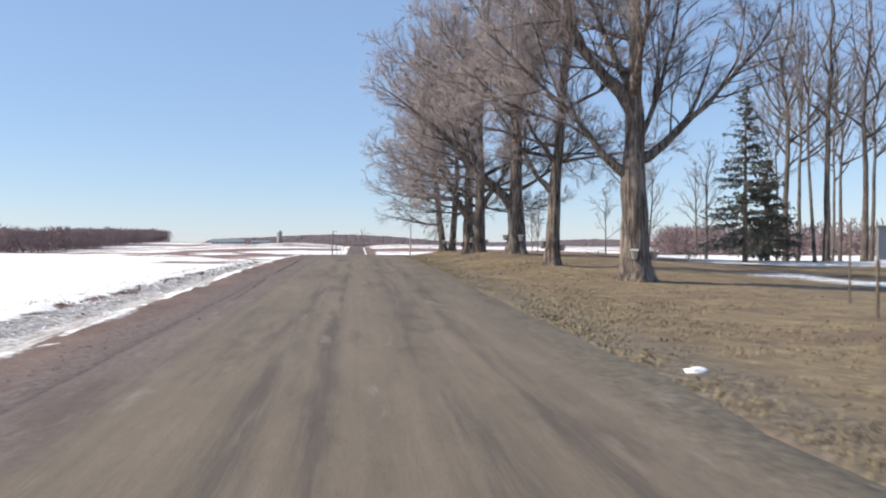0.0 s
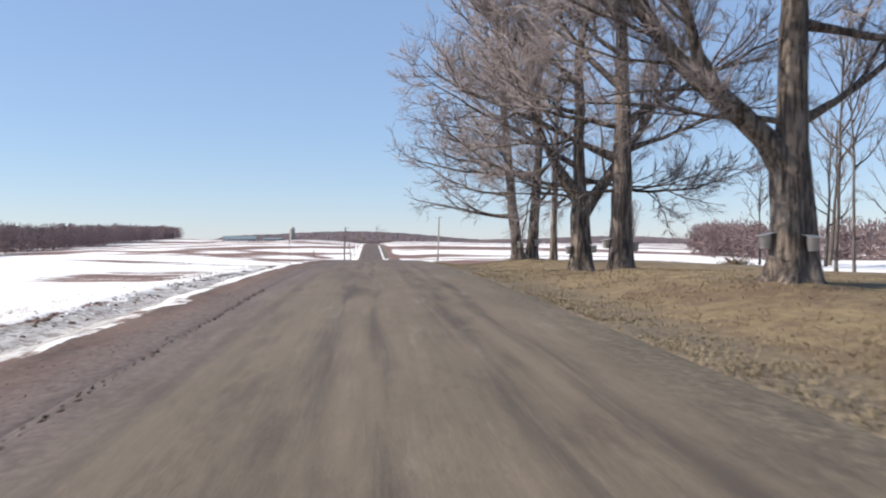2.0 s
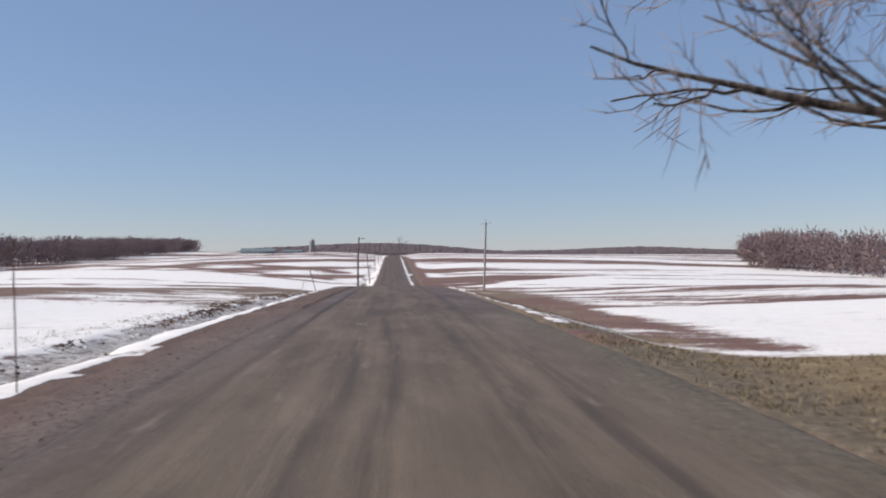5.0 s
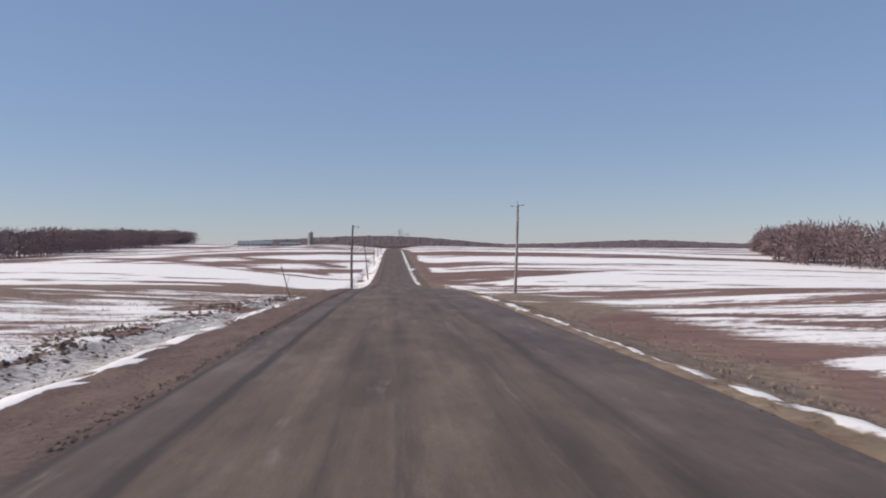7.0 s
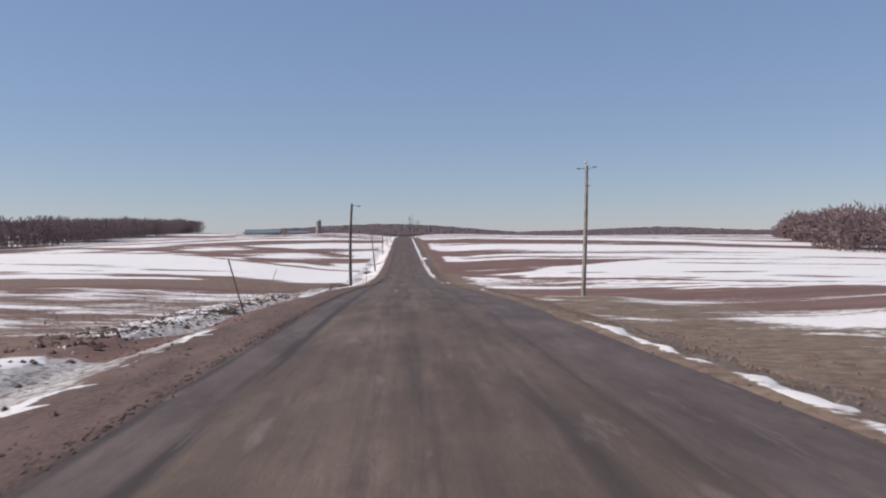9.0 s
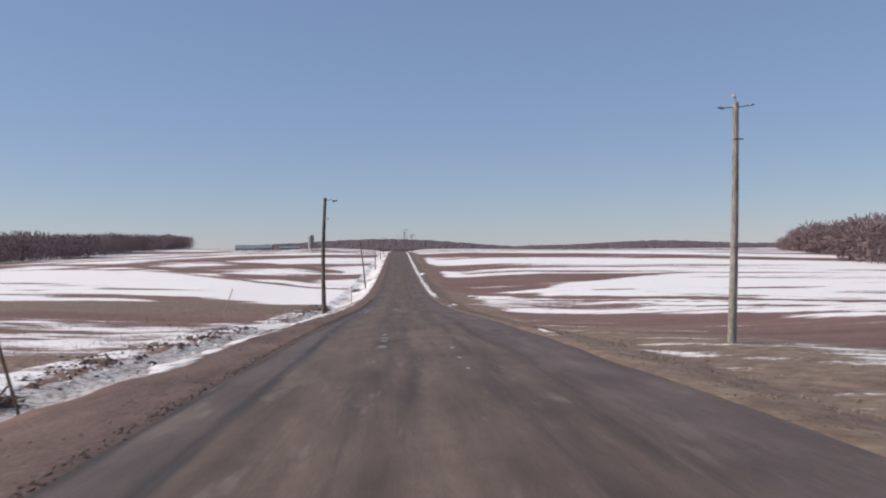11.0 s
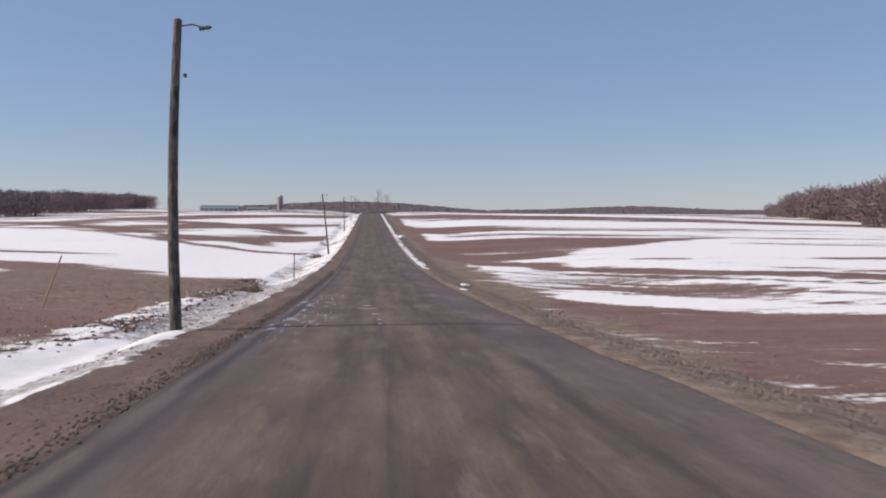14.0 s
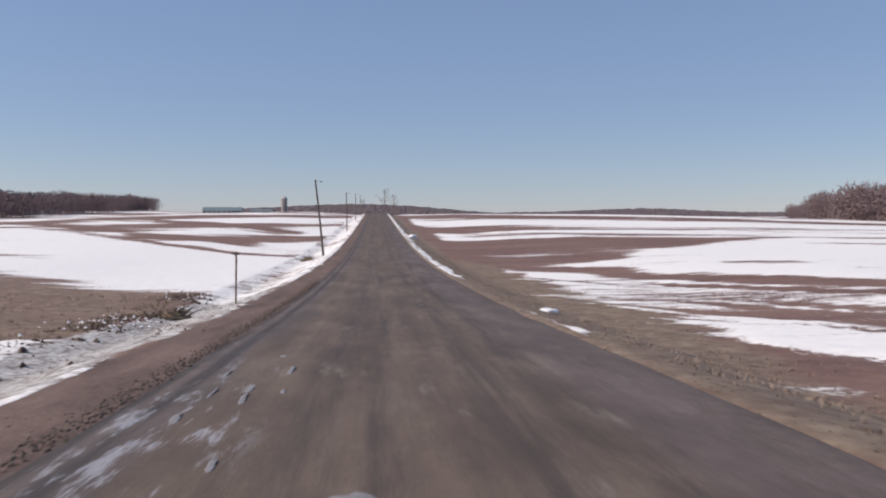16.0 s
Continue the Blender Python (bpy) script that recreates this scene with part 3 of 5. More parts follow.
road, _, _ = sheet("road", rx, road_ys, road_top, MAT_ROAD)
tagged(road, "grey-brown dusty patched asphalt country road", "road")
wander = [v for v in road.data.vertices if abs(v.co.x - LEFT_EDGE) < 0.01 or abs(v.co.x - RIGHT_EDGE) < 0.01]
for v in wander:
    v.co.x += (0.28 if v.co.x > 0 else 0.08) * float(soft_noise(v.co.x * 9, v.co.y, 3.5, 62))


# ---- shapes ----
def thing(name, at, label, category, group="", turn=0.0):
    ob = new(name)
    ob.matrix_basis = pose(*at, 0, 0, turn)
    ob.empty_display_size = 0.2
    return tagged(ob, label, category, group)


def part(name, bm, mat, parent, label="", smooth=False):
    me = bpy.data.meshes.new(name)
    bm.to_mesh(me)
    bm.free()
    me.materials.append(mat)
    if smooth:
        me.polygons.foreach_set("use_smooth", [True] * len(me.polygons))
    ob = new(name, me)
    ob.parent = parent
    return tagged(ob, label)


def box(size, at=(0, 0, 0), turn=None, bev=0.0):
    bm = bmesh.new()
    bmesh.ops.create_cube(bm, size=1.0)
    bmesh.ops.scale(bm, vec=size, verts=bm.verts)
    if bev:
        bmesh.ops.bevel(bm, geom=bm.edges[:], offset=bev, segments=1, affect="EDGES")
    if turn:
        bmesh.ops.rotate(bm, matrix=turn.to_3x3(), verts=bm.verts)
    bmesh.ops.translate(bm, vec=at, verts=bm.verts)
    return bm


def lathe(profile, sides=16, at=(0, 0, 0)):
    """A turned shape from (radius, height) pairs, closed at both ends."""
    bm = bmesh.new()
    rings = [[bm.verts.new((r * math.cos(2 * math.pi * k / sides) + at[0], r * math.sin(2 * math.pi * k / sides) + at[1], z + at[2])) for k in range(sides)] for r, z in profile]
    for a, b in zip(rings, rings[1:]):
        for k in range(sides):
            bm.faces.new((a[k], a[(k + 1) % sides], b[(k + 1) % sides], b[k]))
    bm.faces.new(list(reversed(rings[0])))
    bm.faces.new(rings[-1])
    return bm


def tubes(paths, sides):
    """Vertices and quads of tapering tubes; a path is its points and its radii."""
    ang = np.arange(sides) * 2 * math.pi / sides
    ca, sa = np.cos(ang), np.sin(ang)
    V, F, base = [], [], 0
    for P, R in paths:
        P, R = np.asarray(P), np.asarray(R)
        d = np.gradient(P, axis=0)
        d /= np.linalg.norm(d, axis=1)[:, None] + 1e-9
        ref = np.array([0.0, 0, 1]) if abs(d[0][2]) < 0.8 else np.array([1.0, 0, 0])
        u = np.cross(d, ref)
        u /= np.linalg.norm(u, axis=1)[:, None] + 1e-9
        w = np.cross(d, u)
        V.append((P[:, None] + R[:, None, None] * (ca[None, :, None] * u[:, None] + sa[None, :, None] * w[:, None])).reshape(-1, 3))
        k = len(P)
        i = (np.arange(k - 1) * sides)[:, None] + np.arange(sides)[None]
        j = (np.arange(k - 1) * sides)[:, None] + (np.arange(sides)[None] + 1) % sides
        F.append(np.stack([i, j, j + sides, i + sides], -1).reshape(-1, 4) + base)
        base += k * sides
    return np.concatenate(V), np.concatenate(F)


def joined(name, groups, mat, parent):
    V, F, base = [], [], 0
    for paths, sides in groups:
        if paths:
            v, f = tubes(paths, sides)
            V.append(v), F.append(f + base)
            base += len(v)
    return mesh_object(name, np.concatenate(V), np.concatenate(F), mat, parent)


def way(rng, start, direction, length, r0, r1, bends, lift, wobble):
    """A crooked tapering path from start; lift turns it upwards as it goes."""
    p, d, pts = np.array(start, float), np.array(direction, float), [np.array(start, float)]
    d /= np.linalg.norm(d)
    for k in range(bends):
        d = d + rng.normal(0, wobble, 3) + np.array([0, 0, lift])
        d /= np.linalg.norm(d)
        p = p + d * length / bends
        pts.append(p)
    u = np.linspace(0, 1, bends + 1)
    return np.array(pts), r0 + (r1 - r0) * u ** 0.8


def along(P, u):
    s = u * (len(P) - 1)
    i = min(int(s), len(P) - 2)
    return P[i] + (P[i + 1] - P[i]) * (s - i), P[i + 1] - P[i]


def sprout(rng, d, spread):
    """A direction that leaves d by about spread radians, to any side."""
    d = d / (np.linalg.norm(d) + 1e-9)
    a = rng.normal(0, 1, 3)
    a -= d * (a @ d)
    a /= np.linalg.norm(a) + 1e-9
    return d * math.cos(spread) + a * math.sin(spread)


def way_many(rng, start, d, length, r0, r1, bends, lift, wobble):
    """Many paths at once, as way() makes one."""
    n = len(start)
    p, pts = start, [start]
    for k in range(bends):
        d = d + rng.normal(0, wobble, (n, 3)) + np.array([0, 0, lift])
        d = d / np.linalg.norm(d, axis=1)[:, None]
        p = p + d * (length / bends)[:, None]
        pts.append(p)
    u = np.linspace(0, 1, bends + 1)[None]
    return np.stack(pts, 1), r0[:, None] + (r1 - r0)[:, None] * u


def sprout_many(rng, d, spread):
    d = d / (np.linalg.norm(d, axis=1)[:, None] + 1e-9)
    a = rng.normal(0, 1, d.shape)
    a -= d * (a * d).sum(1)[:, None]
    a /= np.linalg.norm(a, axis=1)[:, None] + 1e-9
    return d * np.cos(spread)[:, None] + a * np.sin(spread)[:, None]


def along_many(P, u):
    """P: one path for each u."""
    k = P.shape[1]
    s = np.clip(u, 0, 0.995) * (k - 1)
    i, row = s.astype(int), np.arange(len(P))
    a, c = P[row, i], P[row, i + 1]
    return a + (c - a) * (s - i)[:, None], c - a


def tubes_many(P, R, sides):
    n, k = R.shape
    ang = np.arange(sides) * 2 * math.pi / sides
    d = np.gradient(P, axis=1)
    d /= np.linalg.norm(d, axis=2)[..., None] + 1e-9
    ref = np.where((abs(d[:, :1, 2:3]) < 0.8), np.array([0.0, 0, 1]), np.array([1.0, 0, 0]))
    u = np.cross(d, np.broadcast_to(ref, d.shape))
    u /= np.linalg.norm(u, axis=2)[..., None] + 1e-9
    w = np.cross(d, u)
    V = P[:, :, None] + R[:, :, None, None] * (np.cos(ang)[None, None, :, None] * u[:, :, None] + np.sin(ang)[None, None, :, None] * w[:, :, None])
    ids = np.arange(n * k * sides).reshape(n, k, sides)
    nxt = np.roll(ids, -1, axis=2)
    F = np.stack([ids[:, :-1], nxt[:, :-1], nxt[:, 1:], ids[:, 1:]], -1).reshape(-1, 4)
    return V.reshape(-1, 3), F


def spikes_many(P, R):
    """Many straight pointed twigs, each a three-sided spike."""
    a, d = P[:, 0], P[:, 1] - P[:, 0]
    d = d / (np.linalg.norm(d, axis=1)[:, None] + 1e-9)
    ref = np.where(abs(d[:, 2:3]) < 0.8, np.array([0.0, 0, 1]), np.array([1.0, 0, 0]))
    u = np.cross(d, ref)
    u /= np.linalg.norm(u, axis=1)[:, None] + 1e-9
    w = np.cross(d, u)
    ring = [a + R[:, :1] * (math.cos(t) * u + math.sin(t) * w) for t in (0.0, 2.094, 4.189)]
    V = np.stack([*ring, P[:, 1]], 1).reshape(-1, 3)
    i = np.arange(len(P)) * 4
    F = np.concatenate([np.stack([i + k, i + (k + 1) % 3, i + 3], -1) for k in range(3)])
    return V, F


def stacked(name, sets, mat, parent):
    V, F, base = [], [], 0
    for v, f in sets:
        V.append(v), F.extend((f + base).tolist())
        base += len(v)
    return mesh_object(name, np.concatenate(V), F, mat, parent)


def bent_limb(rng, start, bearing, rise0, rise1, length, r0, r1, bends=12, wobble=0.075):
    """A limb that leaves at one slope and ends at another, both in degrees, wandering a little on the way."""
    p, pts = np.array(start, float), [np.array(start, float)]
    b, drift, sag = radians(bearing), 0.0, 0.0
    for k in range(bends):
        u = (k + 0.5) / bends
        drift = 0.75 * drift + rng.normal(0, wobble)
        sag = 0.6 * sag + rng.normal(0, wobble * 1.3)
        e = radians(rise0 + (rise1 - rise0) * u) + sag
        b += drift * 0.3
        p = p + np.array((math.cos(b) * math.cos(e), math.sin(b) * math.cos(e), math.sin(e))) * length / bends
        pts.append(p)
    u = np.linspace(0, 1, bends + 1)
    R = (r0 + (r1 - r0) * u ** 0.75) * (1 + 0.4 * np.exp(-u * 11)) * (1 + 0.07 * rng.normal(0, 1, bends + 1))
    return np.array(pts), R


def limb_set(rng, P, R, length, dense, twig, bare=0.16):
    """Branches, branchlets and twigs on one limb, as tube sets; they reach upwards and thicken towards the crown's outside."""
    count = max(5, int(length * 2.3 * dense))
    u = bare + (1 - bare) * ((np.arange(count) + rng.uniform(0, 0.9, count)) / count) ** 0.85
    q, d = along_many(np.repeat(P[None], count, 0), u)
    bl = (0.35 + length * (0.40 - 0.30 * u)) * rng.uniform(0.5, 1.3, count)
    br = np.maximum(0.011, np.minimum(0.55 * np.interp(u, np.linspace(0, 1, len(R)), R), 0.013 * bl + 0.004))
    B, BR = way_many(rng, q, sprout_many(rng, d, rng.uniform(0.45, 1.0, count)), bl, br, np.full(count, twig * 1.2), 6, 0.075, 0.17)
    own = np.repeat(np.arange(count), np.maximum(3, (bl * 6.0 * dense).astype(int)))
    m = len(own)
    v = rng.uniform(0.12, 1, m) ** 0.8
    q, d = along_many(B[own], v)
    sl = (0.36 + 0.30 * bl[own] * (1 - 0.6 * v)) * rng.uniform(0.5, 1.35, m)
    S, SR = way_many(rng, q, sprout_many(rng, d, rng.uniform(0.4, 0.95, m)), sl, np.full(m, twig * 1.05), np.full(m, twig * 0.62), 2, 0.12, 0.17)
    own = np.repeat(np.arange(m), np.maximum(2, (sl * 10.5 * dense).astype(int)))
    k = len(own)
    q, d = along_many(S[own], rng.uniform(0.15, 0.99, k))
    T_, TR = way_many(rng, q, sprout_many(rng, d, rng.uniform(0.35, 0.85, k)), (0.10 + 0.40 * sl[own]) * rng.uniform(0.6, 1.3, k), np.full(k, twig * 0.85), np.full(k, twig * 0.34), 1, 0.16, 0.1)
    return tubes_many(B, BR, 5), tubes_many(S, SR, 3), spikes_many(T_, TR)


def bare_tree(name, at, label, trunk, limbs, seed, dense=1.0, twig=0.009, bark=MAT_BARK, group="bare trees along the road", flare=0.5, sides=28):
    """trunk: (radius, height, lean x, lean y). limbs: (height it leaves at, bearing, slope at its foot, slope at its tip, length, radius); bearing 0 is +x, 90 is +y."""
    rng = np.random.default_rng(seed)
    z0 = float(land_z(at[0], at[1])) - 0.18
    tree = thing(name, (at[0], at[1], z0), label, "tree", group)
    r, h, lx, ly = trunk
    u = np.linspace(0, 1, 44) ** 1.4
    crook = np.stack([soft_noise(u * h, u * 0 + seed, 3.0, seed), soft_noise(u * h, u * 0 + seed, 3.0, seed + 9)], 1) * (r * 0.55 + 0.9 * step(0.3, 1.0, u)[:, None] * (h / 20)) * np.minimum(1, u * 6)[:, None]
    P = np.stack([lx * h * u + crook[:, 0], ly * h * u + crook[:, 1], h * u], 1)
    R = r * (1 - 0.86 * u ** 1.05) * (1 + flare * np.exp(-u * h / 0.4)) + 0.008
    for zl, _, _, _, _, rad in limbs:
        # the stem loses a little girth above each great limb
        if rad > 0.11:
            R = R * (1 - min(0.2, 0.45 * (rad / r) ** 2) * step(zl - 0.1, zl + 0.7, h * u))
    v, f = tubes([(P, R)], sides)
    # ribs and burls on the stem
    k = np.arange(len(v)) % sides
    ring = np.arange(len(v)) // sides
    c = P[ring]
    swell = 1 + 0.17 * np.sin(k * 2 * math.pi / sides * 5 + seed) * np.exp(-u[ring] * h / 0.8) + 0.12 * soft_noise(k * 0.9, u[ring] * h * 1.2, 1.6, seed + 4) + 0.07 * soft_noise(k * 2.0, u[ring] * h * 0.8, 1.4, seed + 5)
    mesh_object("trunk", c + (v - c) * swell[:, None], f, bark, tree)
    # leader's own branches
    leaders = [(P[20:], R[20:], h * 0.56)]
    for zl, bearing, rise0, rise1, length, rad in limbs:
        q, _ = along(P, min(zl / h, 0.97) ** (1 / 1.4))
        L, LR = bent_limb(rng, q, bearing, rise0, rise1, length, rad, 0.012)
        leaders.append((L, LR, length))
        # great limbs fork again
        if rad > 0.085 and length > 5:
            for side_ in (-1, 1):
                o = int(rng.integers(3, 7))
                a = math.degrees(math.atan2(L[o + 1][1] - L[o][1], L[o + 1][0] - L[o][0]))
                up = math.degrees(math.asin(np.clip((L[o + 1][2] - L[o][2]) / np.linalg.norm(L[o + 1] - L[o]), -1, 1)))
                ln = length * (1 - o / 12) * rng.uniform(0.6, 0.85)
                leaders.append((*bent_limb(rng, L[o], a + side_ * rng.uniform(18, 50), up + rng.uniform(5, 28), up + rng.uniform(15, 45), ln, LR[o] * rng.uniform(0.55, 0.75), 0.011, 9), ln))
    for k, (L, LR, length) in enumerate(leaders):
        branches, small, fine = limb_set(rng, L, LR, length, dense, twig)
        limb = stacked("limb", ([tubes([(L, LR)], 9)] if k else []) + [branches], bark, tree)
        tagged(stacked("crown", [small, fine], MAT_TWIG, limb), kind="stuff")
    return tree


def crown_limbs(seed, lo, hi, count, length, toward=None, rad=0.10):
    """Limbs all round the stem, flatter and longer low down, steep at the top."""
    rng = np.random.default_rng(seed)
    out = []
    for k in range(count):
        u = (k + rng.uniform(0, 0.6)) / count
        b = (k * 137.5 + rng.uniform(-25, 25)) % 360
        if toward is not None and k % 3 == 0:
            b = toward + rng.uniform(-45, 45)
        rise = 14 + 38 * u + rng.uniform(-10, 12)
        out.append((lo + (hi - lo) * u, b, rise, rise + rng.uniform(5, 35), length * (1 - 0.45 * u) * rng.uniform(0.8, 1.15), rad * (1 - 0.5 * u)))
    return out


# ---- the row of maples on the right-hand verge ----
OLD = "old bare maple with furrowed bark"
bare_tree("maple_tree", MAPLES[0], OLD + ", widest crown", (0.54, 18, -0.005, 0.0),
          [(3.9, 180, 42, 46, 8.5, 0.17), (4.5, 0, 26, 76, 8.5, 0.20), (5.0, 8, 62, 86, 7.5, 0.13), (6.5, 180, 48, 36, 9, 0.26), (7.2, 100, 45, 65, 8, 0.17), (6.9, 262, 40, 60, 7.5, 0.15)]
          + crown_limbs(1, 7.5, 15, 8, 7, 180), 319, 1.1, 0.0092)
bare_tree("maple_tree", MAPLES[1], OLD + ", slender and leaning", (0.33, 16, 0.055, 0.0),
          [(3.4, 180, 48, 68, 7, 0.13), (4.8, 186, 48, 80, 6, 0.11), (4.9, 2, 6, 20, 5.5, 0.08), (5.6, 190, 8, 25, 5.5, 0.07), (7.2, 0, 25, 42, 6, 0.10)]
          + crown_limbs(2, 6.5, 14, 7, 6, 180, 0.09), 80, 1.12, 0.0092)
bare_tree("maple_tree", MAPLES[2], OLD + ", great limb over the road", (0.48, 19, 0.02, 0.0),
          [(2.6, 180, 47, 34, 10.5, 0.31), (3.5, 0, 32, 22, 7, 0.12), (5.8, 2, -14, 12, 7, 0.12), (3.6, 188, 6, 8, 6, 0.07), (6.5, 95, 45, 65, 9, 0.17), (6.2, 265, 35, 60, 8, 0.15), (7.5, 182, 40, 60, 8, 0.14)]
          + crown_limbs(3, 7.5, 16, 7, 7.5, 180), 391, 1.1, 0.0095)
bare_tree("maple_tree", MAPLES[3], OLD + ", straight stem", (0.39, 19, 0.01, 0.0),
          [(4.0, 180, 16, 38, 8, 0.15), (5.2, 0, 33, 22, 8.5, 0.16), (4.3, 4, 24, 8, 6.5, 0.10), (5.2, 176, 4, 40, 6.5, 0.10), (2.95, 184, -6, 12, 5, 0.06), (6.6, 170, 40, 60, 8, 0.14), (9.0, 180, 36, 56, 9, 0.13)]
          + crown_limbs(4, 7, 16.5, 7, 7.5, 180), 394, 1.05, 0.010)
bare_tree("maple_tree", MAPLES[4], OLD + ", forked in three", (0.43, 19, 0.0, 0.01),
          [(2.5, 0, 48, 80, 11, 0.28), (3.1, 180, 58, 68, 11, 0.26), (3.8, 180, -4, 55, 7, 0.11), (3.2, 184, 0, 8, 5.5, 0.06), (4.0, 0, -14, 18, 7.5, 0.10), (4.5, 180, 28, 22, 8, 0.12), (8.0, 182, 36, 56, 9, 0.13), (12.0, 176, 46, 62, 8, 0.11)]
          + crown_limbs(5, 6, 16, 6, 7, 180), 71, 1.05, 0.010)
bare_tree("maple_tree", MAPLES[5], OLD + ", leaning, low branch over the road", (0.30, 19, -0.105, 0.0),
          [(2.5, 180, -1, 22, 5.7, 0.12), (3.5, 180, 18, 24, 5.5, 0.07), (4.9, 178, 10, 20, 5.5, 0.07), (6.2, 178, 0, 38, 5, 0.10), (7.5, 200, 30, 50, 6, 0.09), (8.5, 15, 35, 60, 5, 0.09)]
          + crown_limbs(6, 8, 17, 7, 4.8, None, 0.09), 355, 0.74, 0.0082)
bare_tree("maple_tree", MAPLES[6], OLD + ", straight stem beside a leaning one", (0.29, 20, 0.05, 0.0),
          [(4.6, 180, -1, 18, 7.8, 0.13), (4.65, 184, 15, 8, 6.6, 0.09), (3.0, 0, 40, 80, 5, 0.09), (3.8, 0, -14, -6, 4, 0.06), (4.6, 0, 58, 34, 6, 0.10), (6.4, 180, 2, 24, 7.5, 0.11), (7.8, 176, 25, 45, 7.5, 0.12), (9.5, 180, 26, 52, 8.5, 0.12), (12.0, 185, 38, 60, 8.5, 0.11), (14.5, 174, 46, 66, 7, 0.09)]
          + crown_limbs(16, 8, 18, 7, 6, 180, 0.10), 290, 0.88, 0.0085)
bare_tree("maple_tree", MAPLES[7], OLD + ", thinner stem", (0.21, 17, 0.02, 0.0),
          [(3.4, 0, 46, 26, 5.5, 0.08), (4.5, 170, 30, 45, 5, 0.07)] + crown_limbs(7, 6, 15, 6, 5.5, None, 0.07), 304, 0.8, 0.011)

# smaller trees standing behind the row
YOUNG = "young bare tree with thin grey-brown stem in the rough grass"
WOODLAND = [(30.0, 50, 18, 0.31, 0.0), (33.2, 51, 18, 0.3, 0.0), (35.0, 53, 16, 0.2, 0.02), (27.5, 47, 15, 0.15, -0.07), (38.0, 48, 17, 0.22, 0.0), (41.5, 52, 18, 0.26, 0.0),
            (37.0, 60, 17, 0.2, 0.0), (44, 58, 17, 0.2, 0.0), (40, 66, 16, 0.18, 0.02), (46, 66, 18, 0.22, -0.02), (33, 62, 15, 0.14, 0.0), (50, 60, 18, 0.24, 0.0),
            (36, 70, 14, 0.13, 0.03), (27.3, 50.0, 18, 0.27, 0.0), (31.4, 56.0, 17, 0.2, 0.02), (33.5, 61.5, 17, 0.22, 0.0), (21.6, 65.0, 12.5, 0.12, 0.03), (23.3, 66.3, 12.2, 0.11, -0.01)]
SAPLINGS = [(26.2, 74, 8.5, 0.1, 0.06), (27.6, 76, 9, 0.12, 0.09), (24.2, 78, 6.5, 0.07, 0.0), (20.0, 92, 5.5, 0.06, 0.0), (20.8, 93, 5, 0.05, 0.03), (29.0, 66, 9.5, 0.13, 0.02),
            (34, 80, 9, 0.12, 0.0), (31, 88, 7, 0.09, -0.03)]
for k, (x, y, h, r, lean) in enumerate(WOODLAND + SAPLINGS):
    big = h > 12
    bare_tree("young_tree" if not big else "woodland_tree", (x, y), YOUNG if not big else "tall bare woodland tree with a straight grey stem", (r * (0.72 if big else 1), h, lean, 0.0),
              [(z_, b_, e_ + 18, f_ + 22, l_, q_) for z_, b_, e_, f_, l_, q_ in crown_limbs(40 + k, h * (0.42 if big else 0.28), h * 0.9, 8 if big else 7, h * 0.34, None, min(0.10, r * 0.46))], 60 + k, 0.55, 0.011, MAT_STEM,
              "trees behind the row", 0.25, 8)


def spruce(at, height, spread, seed):
    rng = np.random.default_rng(seed)
    z0 = float(land_z(*at)) - 0.1
    tree = thing("spruce_tree", (*at, z0), "dark green spruce with sweeping uneven boughs beside bare trees", "tree")
    P = np.stack([np.zeros(10), np.zeros(10), np.linspace(0, height, 10)], 1)
    joined("trunk", [([(P, np.linspace(0.17, 0.015, 10))], 8)], MAT_SAPLING, tree)
    stems, V, F = [], [], []
    base = 0
    for tier in range(30):
        u = tier / 29
        z = height * (0.11 + 0.87 * u)
        reach = spread * (1 - u) ** 0.85 + 0.12
        for k in range(int(7 - 2 * u)):
            a = rng.uniform(0, 2 * math.pi)
            ln = reach * rng.uniform(0.55, 1.12)
            S, SR = way(rng, (0, 0, z), (math.cos(a), math.sin(a), 0.18 - 0.35 * (1 - u)), ln, 0.022, 0.006, 5, 0.02, 0.05)
            stems.append((S, SR))
            # drooping sprays of needles on either side of the bough
            for m in range(int(8 + 15 * ln)):
                q, d = along(S, rng.uniform(0.12, 0.99))
                e = sprout(rng, d, rng.uniform(0.5, 1.1)) * rng.uniform(0.16, 0.42) * (0.6 + 0.4 * (1 - u))
                e[2] -= 0.08
                w = np.cross(e, (0, 0, 1))
                w = w / (np.linalg.norm(w) + 1e-9) * rng.uniform(0.02, 0.05)
                up = np.array([0, 0, rng.uniform(0.015, 0.05)])
                V += [q - w * 0.4, q + w * 0.4, q + e * 0.6 + w + up, q + e, q + e * 0.6 - w - up]
                F.append([base, base + 1, base + 2, base + 3, base + 4])
                base += 5
    tagged(joined("bough", [(stems, 4)], MAT_SAPLING, tree), kind="stuff")
    mesh_object("crown", np.array(V), F, MAT_NEEDLE, tree, False)
    return tree


spruce((22.2, 45.0), 10.2, 2.9, 90)
spruce((24.8, 47.5), 6.2, 2.2, 91)


